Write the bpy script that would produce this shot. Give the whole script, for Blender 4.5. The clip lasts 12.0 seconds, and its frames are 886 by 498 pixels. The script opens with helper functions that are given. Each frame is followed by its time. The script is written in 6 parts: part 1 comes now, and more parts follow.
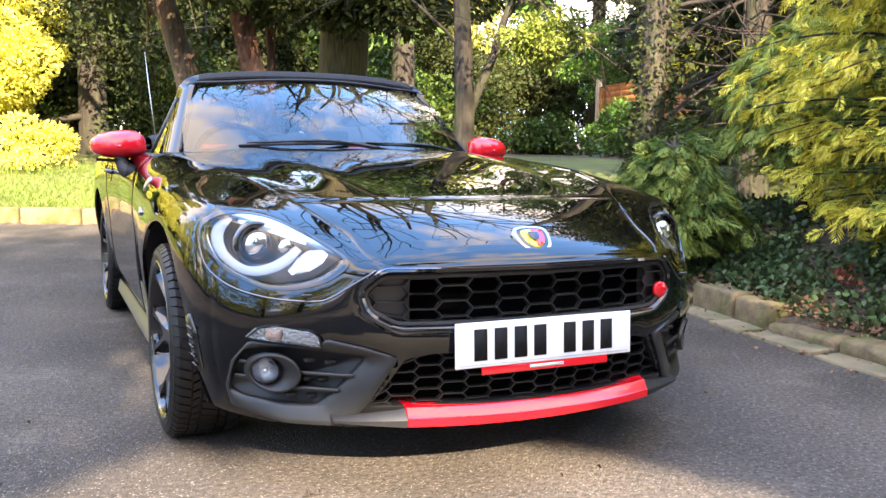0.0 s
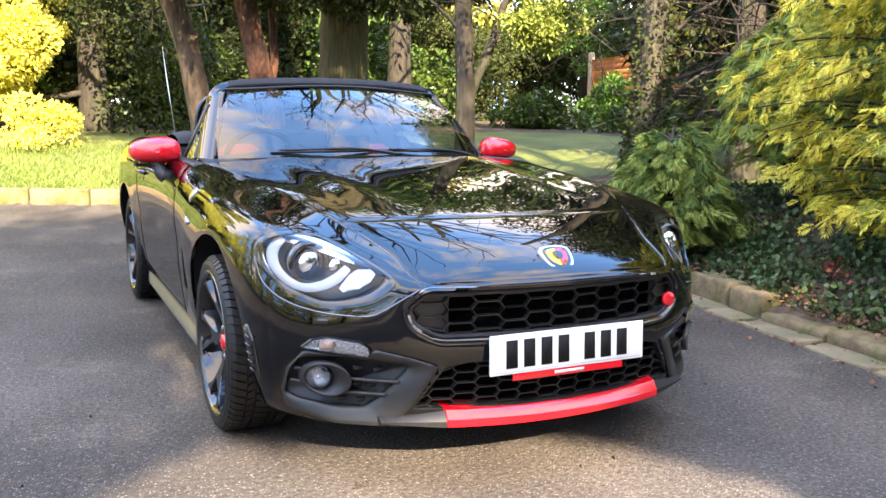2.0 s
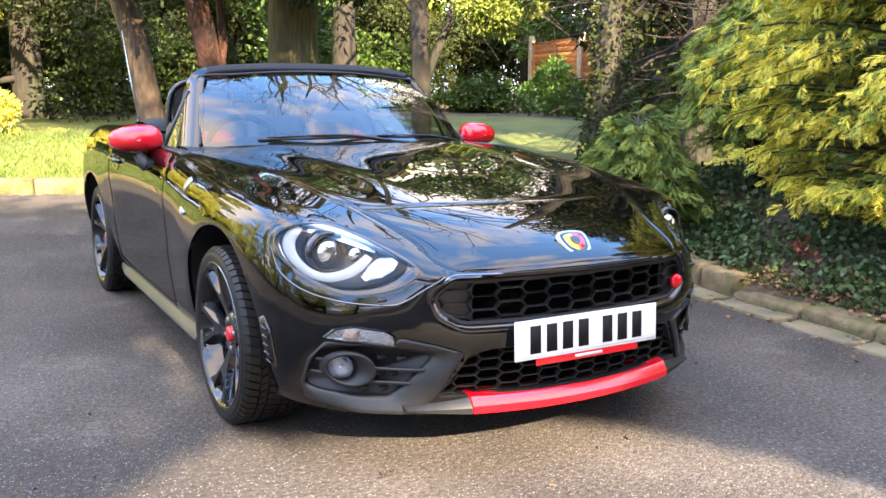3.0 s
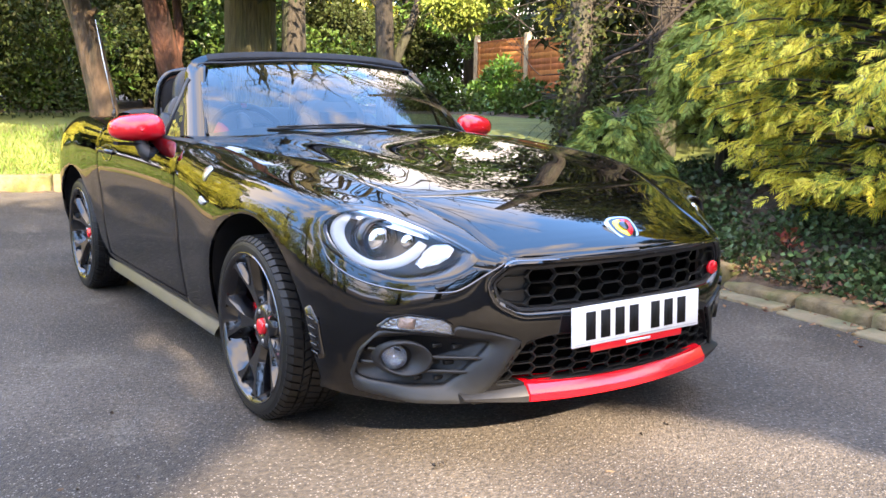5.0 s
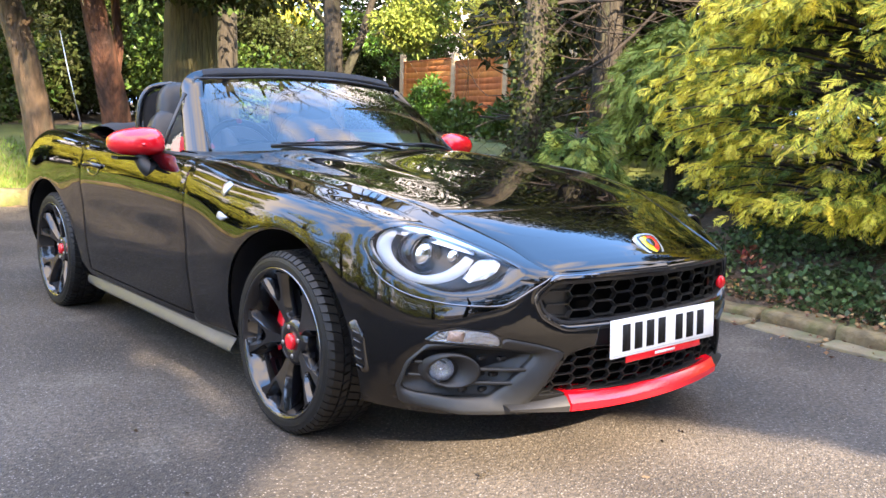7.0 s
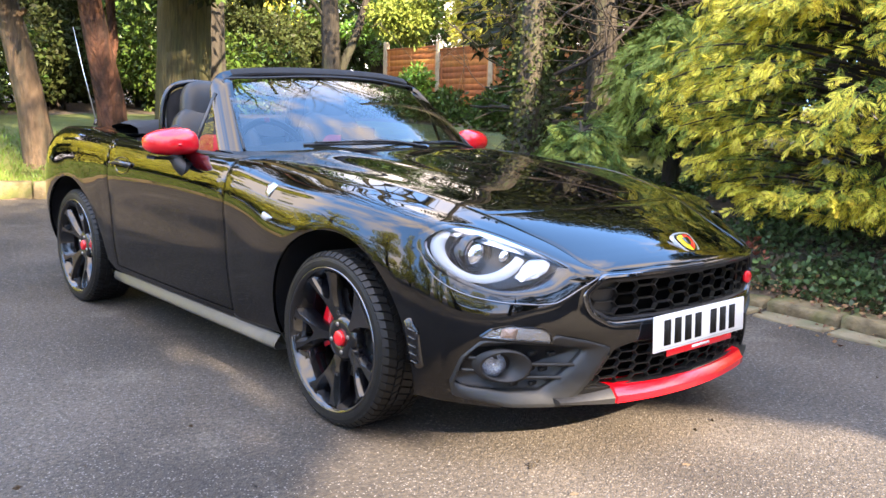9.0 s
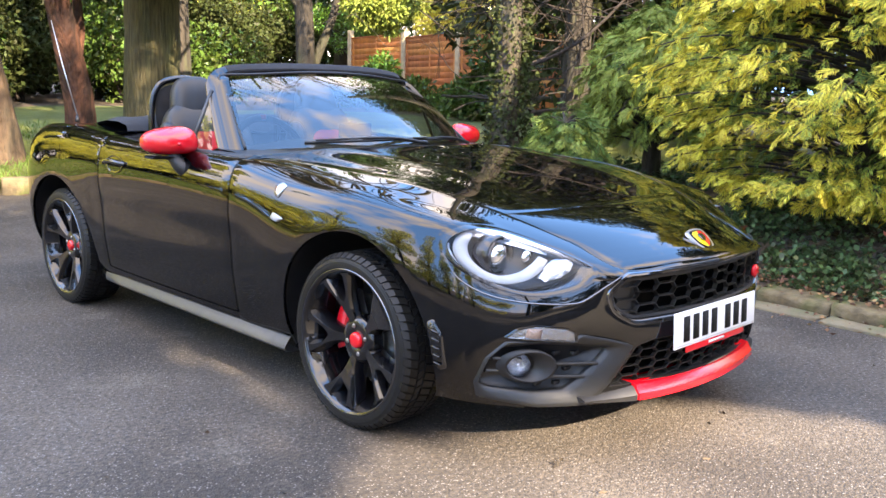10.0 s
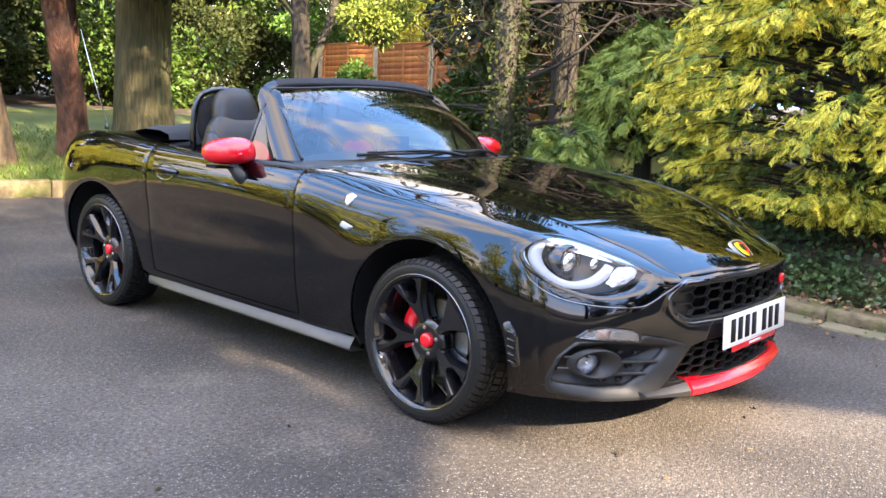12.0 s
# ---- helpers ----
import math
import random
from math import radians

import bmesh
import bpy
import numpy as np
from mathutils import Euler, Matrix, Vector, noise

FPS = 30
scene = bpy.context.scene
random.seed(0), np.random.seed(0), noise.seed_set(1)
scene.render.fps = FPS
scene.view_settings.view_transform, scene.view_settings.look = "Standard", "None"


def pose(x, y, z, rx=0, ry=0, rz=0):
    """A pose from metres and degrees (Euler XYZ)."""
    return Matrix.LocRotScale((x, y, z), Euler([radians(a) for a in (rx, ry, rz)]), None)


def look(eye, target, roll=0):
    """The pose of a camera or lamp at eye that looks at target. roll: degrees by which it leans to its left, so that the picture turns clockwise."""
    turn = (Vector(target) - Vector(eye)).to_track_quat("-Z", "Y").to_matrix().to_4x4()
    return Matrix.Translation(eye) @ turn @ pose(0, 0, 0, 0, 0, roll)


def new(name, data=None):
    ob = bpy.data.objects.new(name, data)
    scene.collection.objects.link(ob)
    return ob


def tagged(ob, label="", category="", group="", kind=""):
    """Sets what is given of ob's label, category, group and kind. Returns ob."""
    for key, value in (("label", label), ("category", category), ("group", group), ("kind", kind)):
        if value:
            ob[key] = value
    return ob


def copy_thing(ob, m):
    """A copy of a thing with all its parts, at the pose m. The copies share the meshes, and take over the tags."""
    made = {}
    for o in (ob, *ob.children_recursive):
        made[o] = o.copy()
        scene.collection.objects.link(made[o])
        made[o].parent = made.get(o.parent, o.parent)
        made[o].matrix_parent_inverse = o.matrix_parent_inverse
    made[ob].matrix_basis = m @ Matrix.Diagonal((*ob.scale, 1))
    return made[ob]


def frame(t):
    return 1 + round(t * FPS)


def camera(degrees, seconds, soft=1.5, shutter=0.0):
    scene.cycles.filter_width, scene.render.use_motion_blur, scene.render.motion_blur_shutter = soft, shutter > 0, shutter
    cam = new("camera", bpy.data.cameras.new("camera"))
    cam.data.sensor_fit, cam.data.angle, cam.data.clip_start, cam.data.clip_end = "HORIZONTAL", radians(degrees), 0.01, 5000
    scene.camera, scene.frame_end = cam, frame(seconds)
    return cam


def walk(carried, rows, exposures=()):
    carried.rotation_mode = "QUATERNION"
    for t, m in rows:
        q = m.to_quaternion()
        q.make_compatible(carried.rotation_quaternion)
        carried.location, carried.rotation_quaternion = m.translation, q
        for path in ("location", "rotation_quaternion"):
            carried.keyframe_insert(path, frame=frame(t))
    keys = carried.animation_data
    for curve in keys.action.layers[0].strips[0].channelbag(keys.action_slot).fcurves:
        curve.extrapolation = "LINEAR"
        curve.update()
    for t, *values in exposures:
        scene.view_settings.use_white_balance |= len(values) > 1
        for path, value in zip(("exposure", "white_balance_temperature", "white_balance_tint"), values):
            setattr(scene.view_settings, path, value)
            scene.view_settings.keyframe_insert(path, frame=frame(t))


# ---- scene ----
cam = camera(53.5, 12.0)
PATH = [
    (0, (-1.179, -2.744, 0.872), (-0.338, -0.943, 0.649), 0.7),
    (0.5, (-1.225, -2.828, 0.919), (-0.398, -1.022, 0.687), 1.1),
    (1, (-1.268, -2.921, 0.975), (-0.451, -1.112, 0.728), 1.3),
    (1.5, (-1.312, -2.939, 1.028), (-0.49, -1.136, 0.761), 0.7),
    (2, (-1.398, -2.898, 1.049), (-0.536, -1.119, 0.748), 0.8),
    (2.5, (-1.5, -2.835, 1.058), (-0.568, -1.097, 0.726), 0.7),
    (3, (-1.613, -2.776, 1.054), (-0.62, -1.073, 0.719), 0.5),
    (5, (-1.881, -2.568, 1.005), (-0.758, -0.947, 0.673), 0.8),
    (5.5, (-1.946, -2.493, 1.001), (-0.769, -0.912, 0.662), 0.8),
    (6, (-2.013, -2.459, 1.011), (-0.808, -0.898, 0.677), 1.2),
    (6.5, (-2.118, -2.423, 1.009), (-0.864, -0.897, 0.698), 1.6),
    (7, (-2.226, -2.392, 1.0), (-0.936, -0.891, 0.713), 1.8),
    (8.8, (-2.451, -2.351, 1.049), (-1.126, -0.884, 0.749), 1.8),
    (9, (-2.46, -2.316, 1.053), (-1.13, -0.857, 0.735), 1.7),
    (9.5, (-2.511, -2.219, 1.075), (-1.155, -0.79, 0.73), 1.1),
    (10, (-2.581, -2.173, 1.087), (-1.187, -0.781, 0.742), 1.3),
    (10.5, (-2.727, -2.146, 1.102), (-1.296, -0.788, 0.775), 1.1),
    (11, (-2.885, -2.147, 1.1), (-1.435, -0.805, 0.791), 1.3),
    (11.5, (-2.976, -2.137, 1.107), (-1.512, -0.811, 0.794), 1.9),
    (12, (-3.017, -2.044, 1.12), (-1.546, -0.73, 0.791), 2.3),
]
walk(cam, [(t, look(eye, target, roll)) for t, eye, target, roll in PATH])

# ---- daylight: low sun behind the camera, blue sky with added white clouds ----
SUN_TRAVEL = Vector((0.12, 0.86, -0.50)).normalized()
world = bpy.data.worlds.new("sky")
scene.world = world
world.use_nodes = True
wn, wl = world.node_tree.nodes, world.node_tree.links
sky = wn.new("ShaderNodeTexSky")
sky.sky_type = "NISHITA"
sky.sun_disc = False
sky.sun_elevation = math.asin(-SUN_TRAVEL.z)
sky.sun_rotation = math.atan2(-SUN_TRAVEL.x, -SUN_TRAVEL.y)
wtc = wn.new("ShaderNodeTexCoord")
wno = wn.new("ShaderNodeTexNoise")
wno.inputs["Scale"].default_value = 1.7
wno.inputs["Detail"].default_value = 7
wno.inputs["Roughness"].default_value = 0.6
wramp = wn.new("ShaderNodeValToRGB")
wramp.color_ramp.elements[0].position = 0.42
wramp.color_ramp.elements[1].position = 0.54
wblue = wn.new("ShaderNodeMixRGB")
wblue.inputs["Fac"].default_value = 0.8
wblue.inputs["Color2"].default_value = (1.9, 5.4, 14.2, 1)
# White clouds are added to keep the skylight in the shade neutral.
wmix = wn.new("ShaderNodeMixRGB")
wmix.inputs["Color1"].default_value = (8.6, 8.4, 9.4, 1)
# Noise shifted so the sky mirrored in the car's front stays blue.
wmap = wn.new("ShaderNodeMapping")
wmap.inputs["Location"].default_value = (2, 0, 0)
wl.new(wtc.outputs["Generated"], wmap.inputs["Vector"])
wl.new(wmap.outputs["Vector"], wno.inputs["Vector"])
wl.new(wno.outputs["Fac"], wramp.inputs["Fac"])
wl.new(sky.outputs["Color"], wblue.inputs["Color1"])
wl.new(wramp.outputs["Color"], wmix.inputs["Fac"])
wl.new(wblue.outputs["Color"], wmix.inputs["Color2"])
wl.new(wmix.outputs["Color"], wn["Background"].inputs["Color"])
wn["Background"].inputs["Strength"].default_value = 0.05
sun = new("sun", bpy.data.lights.new("sun", "SUN"))
sun.data.energy, sun.data.angle, sun.data.color = 2.1, radians(0.5), (1.0, 0.94, 0.88)
sun.rotation_mode = "QUATERNION"
sun.rotation_quaternion = SUN_TRAVEL.to_track_quat("-Z", "Y")
scene.view_settings.exposure = 3.85
scene.view_settings.use_white_balance = True
scene.view_settings.white_balance_temperature = 8700
scene.view_settings.white_balance_tint = 12

# ---- materials ----
def mat(name, color=(0.5, 0.5, 0.5), rough=0.5, metal=0.0, spec=0.5, coat=0.0, var=0.0, scale=20.0, bump=0.0, bscale=None, dist=0.01, island=0.0, detail=6.0, second=None, second_scale=3.0, alpha_lo=0.45, alpha_hi=0.62, translucent=0.0, per_object=0.0, coat_ior=1.5, stretch=0.0):
    """A principled material whose colour varies by noise at two scales, with a fine bump."""
    m = bpy.data.materials.new(name)
    m.use_nodes = True
    n, l = m.node_tree.nodes, m.node_tree.links
    b = n["Principled BSDF"]
    b.inputs["Roughness"].default_value = rough
    b.inputs["Metallic"].default_value = metal
    b.inputs["Specular IOR Level"].default_value = spec
    b.inputs["Coat Weight"].default_value = coat
    b.inputs["Coat Roughness"].default_value = 0.02
    b.inputs["Coat IOR"].default_value = coat_ior
    tc = n.new("ShaderNodeTexCoord")
    place = tc.outputs["Object"]
    if stretch:
        mp = n.new("ShaderNodeMapping")
        mp.inputs["Scale"].default_value = (1, 1, stretch)
        l.new(place, mp.inputs["Vector"])
        place = mp.outputs["Vector"]
    col = n.new("ShaderNodeRGB")
    col.outputs[0].default_value = (*color, 1)
    out = col.outputs[0]
    if second:
        nz = n.new("ShaderNodeTexNoise")
        nz.inputs["Scale"].default_value = second_scale
        nz.inputs["Detail"].default_value = 5
        ramp = n.new("ShaderNodeValToRGB")
        ramp.color_ramp.elements[0].position, ramp.color_ramp.elements[1].position = alpha_lo, alpha_hi
        mx = n.new("ShaderNodeMixRGB")
        mx.inputs["Color2"].default_value = (*second, 1)
        l.new(place, nz.inputs["Vector"])
        l.new(nz.outputs["Fac"], ramp.inputs["Fac"])
        l.new(ramp.outputs["Color"], mx.inputs["Fac"])
        l.new(out, mx.inputs["Color1"])
        out = mx.outputs["Color"]
    if var or island or per_object:
        hsv = n.new("ShaderNodeHueSaturation")
        l.new(out, hsv.inputs["Color"])
        add = n.new("ShaderNodeMath")
        add.operation = "ADD"
        add.inputs[0].default_value = 1.0
        add.inputs[1].default_value = 0.0
        if var:
            nz = n.new("ShaderNodeTexNoise")
            nz.inputs["Scale"].default_value = scale
            nz.inputs["Detail"].default_value = detail
            l.new(place, nz.inputs["Vector"])
            mr = n.new("ShaderNodeMapRange")
            mr.inputs["From Min"].default_value, mr.inputs["From Max"].default_value = 0.3, 0.7
            mr.inputs["To Min"].default_value, mr.inputs["To Max"].default_value = 1 - var, 1 + var
            l.new(nz.outputs["Fac"], mr.inputs["Value"])
            l.new(mr.outputs["Result"], add.inputs[0])
        if island or per_object:
            if island:
                src = n.new("ShaderNodeNewGeometry").outputs["Random Per Island"]
            else:
                src = n.new("ShaderNodeObjectInfo").outputs["Random"]
            k = island or per_object
            mr = n.new("ShaderNodeMapRange")
            mr.inputs["To Min"].default_value, mr.inputs["To Max"].default_value = -k, k
            l.new(src, mr.inputs["Value"])
            l.new(mr.outputs["Result"], add.inputs[1])
            mh = n.new("ShaderNodeMapRange")
            mh.inputs["To Min"].default_value, mh.inputs["To Max"].default_value = 0.5 - 0.05 * k, 0.5 + 0.05 * k
            l.new(src, mh.inputs["Value"])
            l.new(mh.outputs["Result"], hsv.inputs["Hue"])
        l.new(add.outputs[0], hsv.inputs["Value"])
        out = hsv.outputs["Color"]
    l.new(out, b.inputs["Base Color"])
    if bump:
        nz = n.new("ShaderNodeTexNoise")
        nz.inputs["Scale"].default_value = bscale or scale * 4
        nz.inputs["Detail"].default_value = 4
        l.new(place, nz.inputs["Vector"])
        bp = n.new("ShaderNodeBump")
        bp.inputs["Strength"].default_value = bump
        bp.inputs["Distance"].default_value = dist
        l.new(nz.outputs["Fac"], bp.inputs["Height"])
        l.new(bp.outputs["Normal"], b.inputs["Normal"])
    if translucent:
        tr = n.new("ShaderNodeBsdfTranslucent")
        l.new(out, tr.inputs["Color"])
        ms = n.new("ShaderNodeMixShader")
        ms.inputs["Fac"].default_value = translucent
        l.new(b.outputs[0], ms.inputs[1])
        l.new(tr.outputs[0], ms.inputs[2])
        l.new(ms.outputs[0], n["Material Output"].inputs["Surface"])
    return m


def glass(name, tint=(0.8, 0.85, 0.85), ior=1.5, rough=0.0, gain=1.0):
    """Thin sheet glass: it lets light straight through and mirrors by Fresnel."""
    m = bpy.data.materials.new(name)
    m.use_nodes = True
    n, l = m.node_tree.nodes, m.node_tree.links
    n.remove(n["Principled BSDF"])
    tr, gl, fr, ms = (n.new("ShaderNode" + k) for k in ("BsdfTransparent", "BsdfGlossy", "Fresnel", "MixShader"))
    tr.inputs["Color"].default_value = (*tint, 1)
    gl.inputs["Roughness"].default_value = rough
    gl.inputs["Color"].default_value = (1, 1, 1, 1)
    fr.inputs["IOR"].default_value = ior
    l.new(fr.outputs[0], ms.inputs["Fac"])
    l.new(tr.outputs[0], ms.inputs[1])
    l.new(gl.outputs[0], ms.inputs[2])
    l.new(ms.outputs[0], n["Material Output"].inputs["Surface"])
    return m


PAINT = mat("black_paint", (0.0008, 0.001, 0.0016), 0.4, coat=1.0, spec=0.0, coat_ior=1.6)
RED = mat("red_paint", (0.78, 0.006, 0.016), 0.25, coat=0.9)
GRILLEBLACK = mat("grille_black", (0.012, 0.012, 0.012), 0.36, spec=0.5)
PLASTIC = mat("black_plastic", (0.012, 0.012, 0.013), 0.5, var=0.15, scale=60, bump=0.15, bscale=900, dist=0.0006)
DARKSATIN = mat("satin_black_plastic", (0.017, 0.0175, 0.018), 0.40, spec=0.5, var=0.12, scale=30, bump=0.08, bscale=700, dist=0.0005)
SATIN = mat("satin_grey_plastic", (0.045, 0.046, 0.047), 0.36, var=0.1, scale=30, bump=0.08, bscale=700, dist=0.0005)
GLOSSBLACK = mat("gloss_black", (0.008, 0.008, 0.009), 0.08, coat=0.5)
# Sheenless near-black, with shade put into the colour for the car's cavities.
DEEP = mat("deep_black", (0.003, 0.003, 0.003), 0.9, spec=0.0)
RUBBER = mat("tyre_rubber", (0.010, 0.0098, 0.0097), 0.5, spec=0.3, var=0.2, scale=25, bump=0.1, bscale=300, dist=0.001)
DARKCHROME = mat("dark_chrome", (0.16, 0.165, 0.18), 0.12, metal=1.0)
CHROME = mat("chrome", (0.85, 0.86, 0.88), 0.08, metal=1.0)
SILVER = mat("satin_silver", (0.55, 0.56, 0.58), 0.3, metal=1.0)
STEEL = mat("brake_steel", (0.35, 0.34, 0.33), 0.35, metal=1.0, var=0.2, scale=60)
WHEELBLACK = mat("wheel_black", (0.004, 0.004, 0.005), 0.3, spec=0.1, coat=1.0, coat_ior=1.6)
WHITE = mat("white_plate", (0.86, 0.86, 0.84), 0.3, coat=0.3, var=0.02, scale=15)
BARS = mat("character_black", (0.010, 0.010, 0.010), 0.7, spec=0.2)
DRL = mat("light_guide", (0.34, 0.35, 0.37), 0.18, coat=0.6)
AMBER = mat("amber_lens", (0.58, 0.40, 0.32), 0.2, coat=0.6, var=0.3, scale=160)
FACET = mat("facet_reflector", (0.42, 0.43, 0.45), 0.12, metal=1.0, bump=0.9, bscale=140, dist=0.004)
LEATHER = mat("black_leather", (0.013, 0.0125, 0.0125), 0.42, var=0.2, scale=20, bump=0.25, bscale=260, dist=0.001)
REDTRIM = mat("red_leather", (0.5, 0.012, 0.02), 0.4, var=0.1, scale=30, bump=0.2, bscale=260, dist=0.001)
FABRIC = mat("roof_fabric", (0.016, 0.016, 0.018), 0.85, var=0.25, scale=25, bump=0.3, bscale=500, dist=0.001)
YELLOW = mat("badge_yellow", (0.85, 0.6, 0.02), 0.25, coat=0.6)
CLEAR = glass("clear_lens", (0.95, 0.96, 0.97), 1.27)
SCREEN = glass("windscreen_glass", (0.34, 0.38, 0.39), 1.72)
SIDEGLASS = glass("side_glass", (0.6, 0.68, 0.66), 1.5)

# Bark darkened in place of the shade on trunks behind the car.
BARK = mat("grey_brown_bark", (0.036, 0.028, 0.019), 0.9, var=0.4, scale=16, bump=1.0, bscale=30, dist=0.03, second=(0.036, 0.038, 0.017), second_scale=4.0, stretch=.25)
OAKBARK = mat("olive_furrowed_bark", (0.105, 0.085, 0.038), 0.9, var=0.5, scale=34, bump=1.0, bscale=40, dist=0.04, second=(0.085, 0.078, 0.030), second_scale=5, stretch=.12)
PINEBARK = mat("red_pine_bark", (0.14, 0.058, 0.034), 0.9, var=0.5, scale=22, bump=1.0, bscale=34, dist=0.03, second=(0.06, 0.030, 0.022), second_scale=7, stretch=.35)
LEANBARK = mat("pale_orange_bark", (0.14, 0.088, 0.050), 0.9, var=0.45, scale=20, bump=1.0, bscale=32, dist=0.03, second=(0.075, 0.056, 0.034), second_scale=6, stretch=.3)
# Also kept dark, standing for shade on the ivy-clad trunk.
IVYBARK = mat("weathered_bark", (0.042, 0.032, 0.022), 0.9, var=0.5, scale=26, bump=1.0, bscale=36, dist=0.03, second=(0.05, 0.046, 0.026), second_scale=7, stretch=.35)
TWIG = mat("bare_twig", (0.028, 0.020, 0.015), 0.9, var=0.3, scale=20)
GOLD = mat("golden_conifer_tip", (0.66, 0.54, 0.075), 0.55, island=0.3, translucent=0.3, spec=0.2)
LIME = mat("lime_conifer_spray", (0.24, 0.27, 0.045), 0.6, island=0.35, translucent=0.2, spec=0.2)
GREENC = mat("green_conifer_spray", (0.085, 0.14, 0.035), 0.6, island=0.4, translucent=0.15, spec=0.15)
FRESH = mat("fresh_green_spray", (0.19, 0.23, 0.045), 0.6, island=0.35, translucent=0.2, spec=0.2)
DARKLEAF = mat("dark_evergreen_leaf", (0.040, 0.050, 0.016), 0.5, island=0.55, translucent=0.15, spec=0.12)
LAUREL = mat("laurel_leaf", (0.066, 0.11, 0.022), 0.35, island=0.5, translucent=0.2, spec=0.3)
BRIGHTLAUREL = mat("fresh_laurel_leaf", (0.10, 0.20, 0.035), 0.35, island=0.5, translucent=0.25)
# Overexposed sunlight is put into this leaf's very pale colour.
BRIGHTLEAF = mat("sun_painted_yellow_leaf", (0.72, 0.68, 0.16), 0.45, island=0.35, translucent=0.45, spec=0.2)
IVY = mat("ivy_leaf", (0.055, 0.088, 0.032), 0.35, island=0.5, spec=0.25)
DEADLEAF = mat("dead_leaf", (0.22, 0.11, 0.055), 0.8, island=0.5)
REDLEAF = mat("red_shoot_leaf", (0.26, 0.065, 0.035), 0.5, island=0.4)
GRASS = mat("lawn_grass", (0.095, 0.115, 0.022), 0.8, var=0.3, scale=1.3, bump=0.6, bscale=70, dist=0.03, second=(0.15, 0.155, 0.035), second_scale=0.7)
BLADE = mat("grass_blade", (0.12, 0.18, 0.03), 0.6, island=0.4, translucent=0.3)
SOIL = mat("dark_leaf_litter", (0.06, 0.045, 0.03), 0.95, var=0.5, scale=14, bump=0.8, bscale=50, dist=0.03, second=(0.12, 0.075, 0.045), second_scale=6)
STONE = mat("mossy_sandstone", (0.17, 0.125, 0.066), 0.9, var=0.35, scale=12, bump=0.8, bscale=40, dist=0.012, second=(0.075, 0.08, 0.022), second_scale=4, per_object=0.0)
SLAB = mat("pale_kerb_slab", (0.21, 0.165, 0.10), 0.9, var=0.3, scale=9, bump=0.6, bscale=60, dist=0.006, second=(0.12, 0.115, 0.06), second_scale=5)
FENCE = mat("orange_fence_board", (0.52, 0.19, 0.06), 0.8, var=0.25, scale=6, bump=0.3, bscale=40, dist=0.004, per_object=0.25)
POST = mat("concrete_post", (0.45, 0.36, 0.24), 0.9, var=0.2, scale=10)


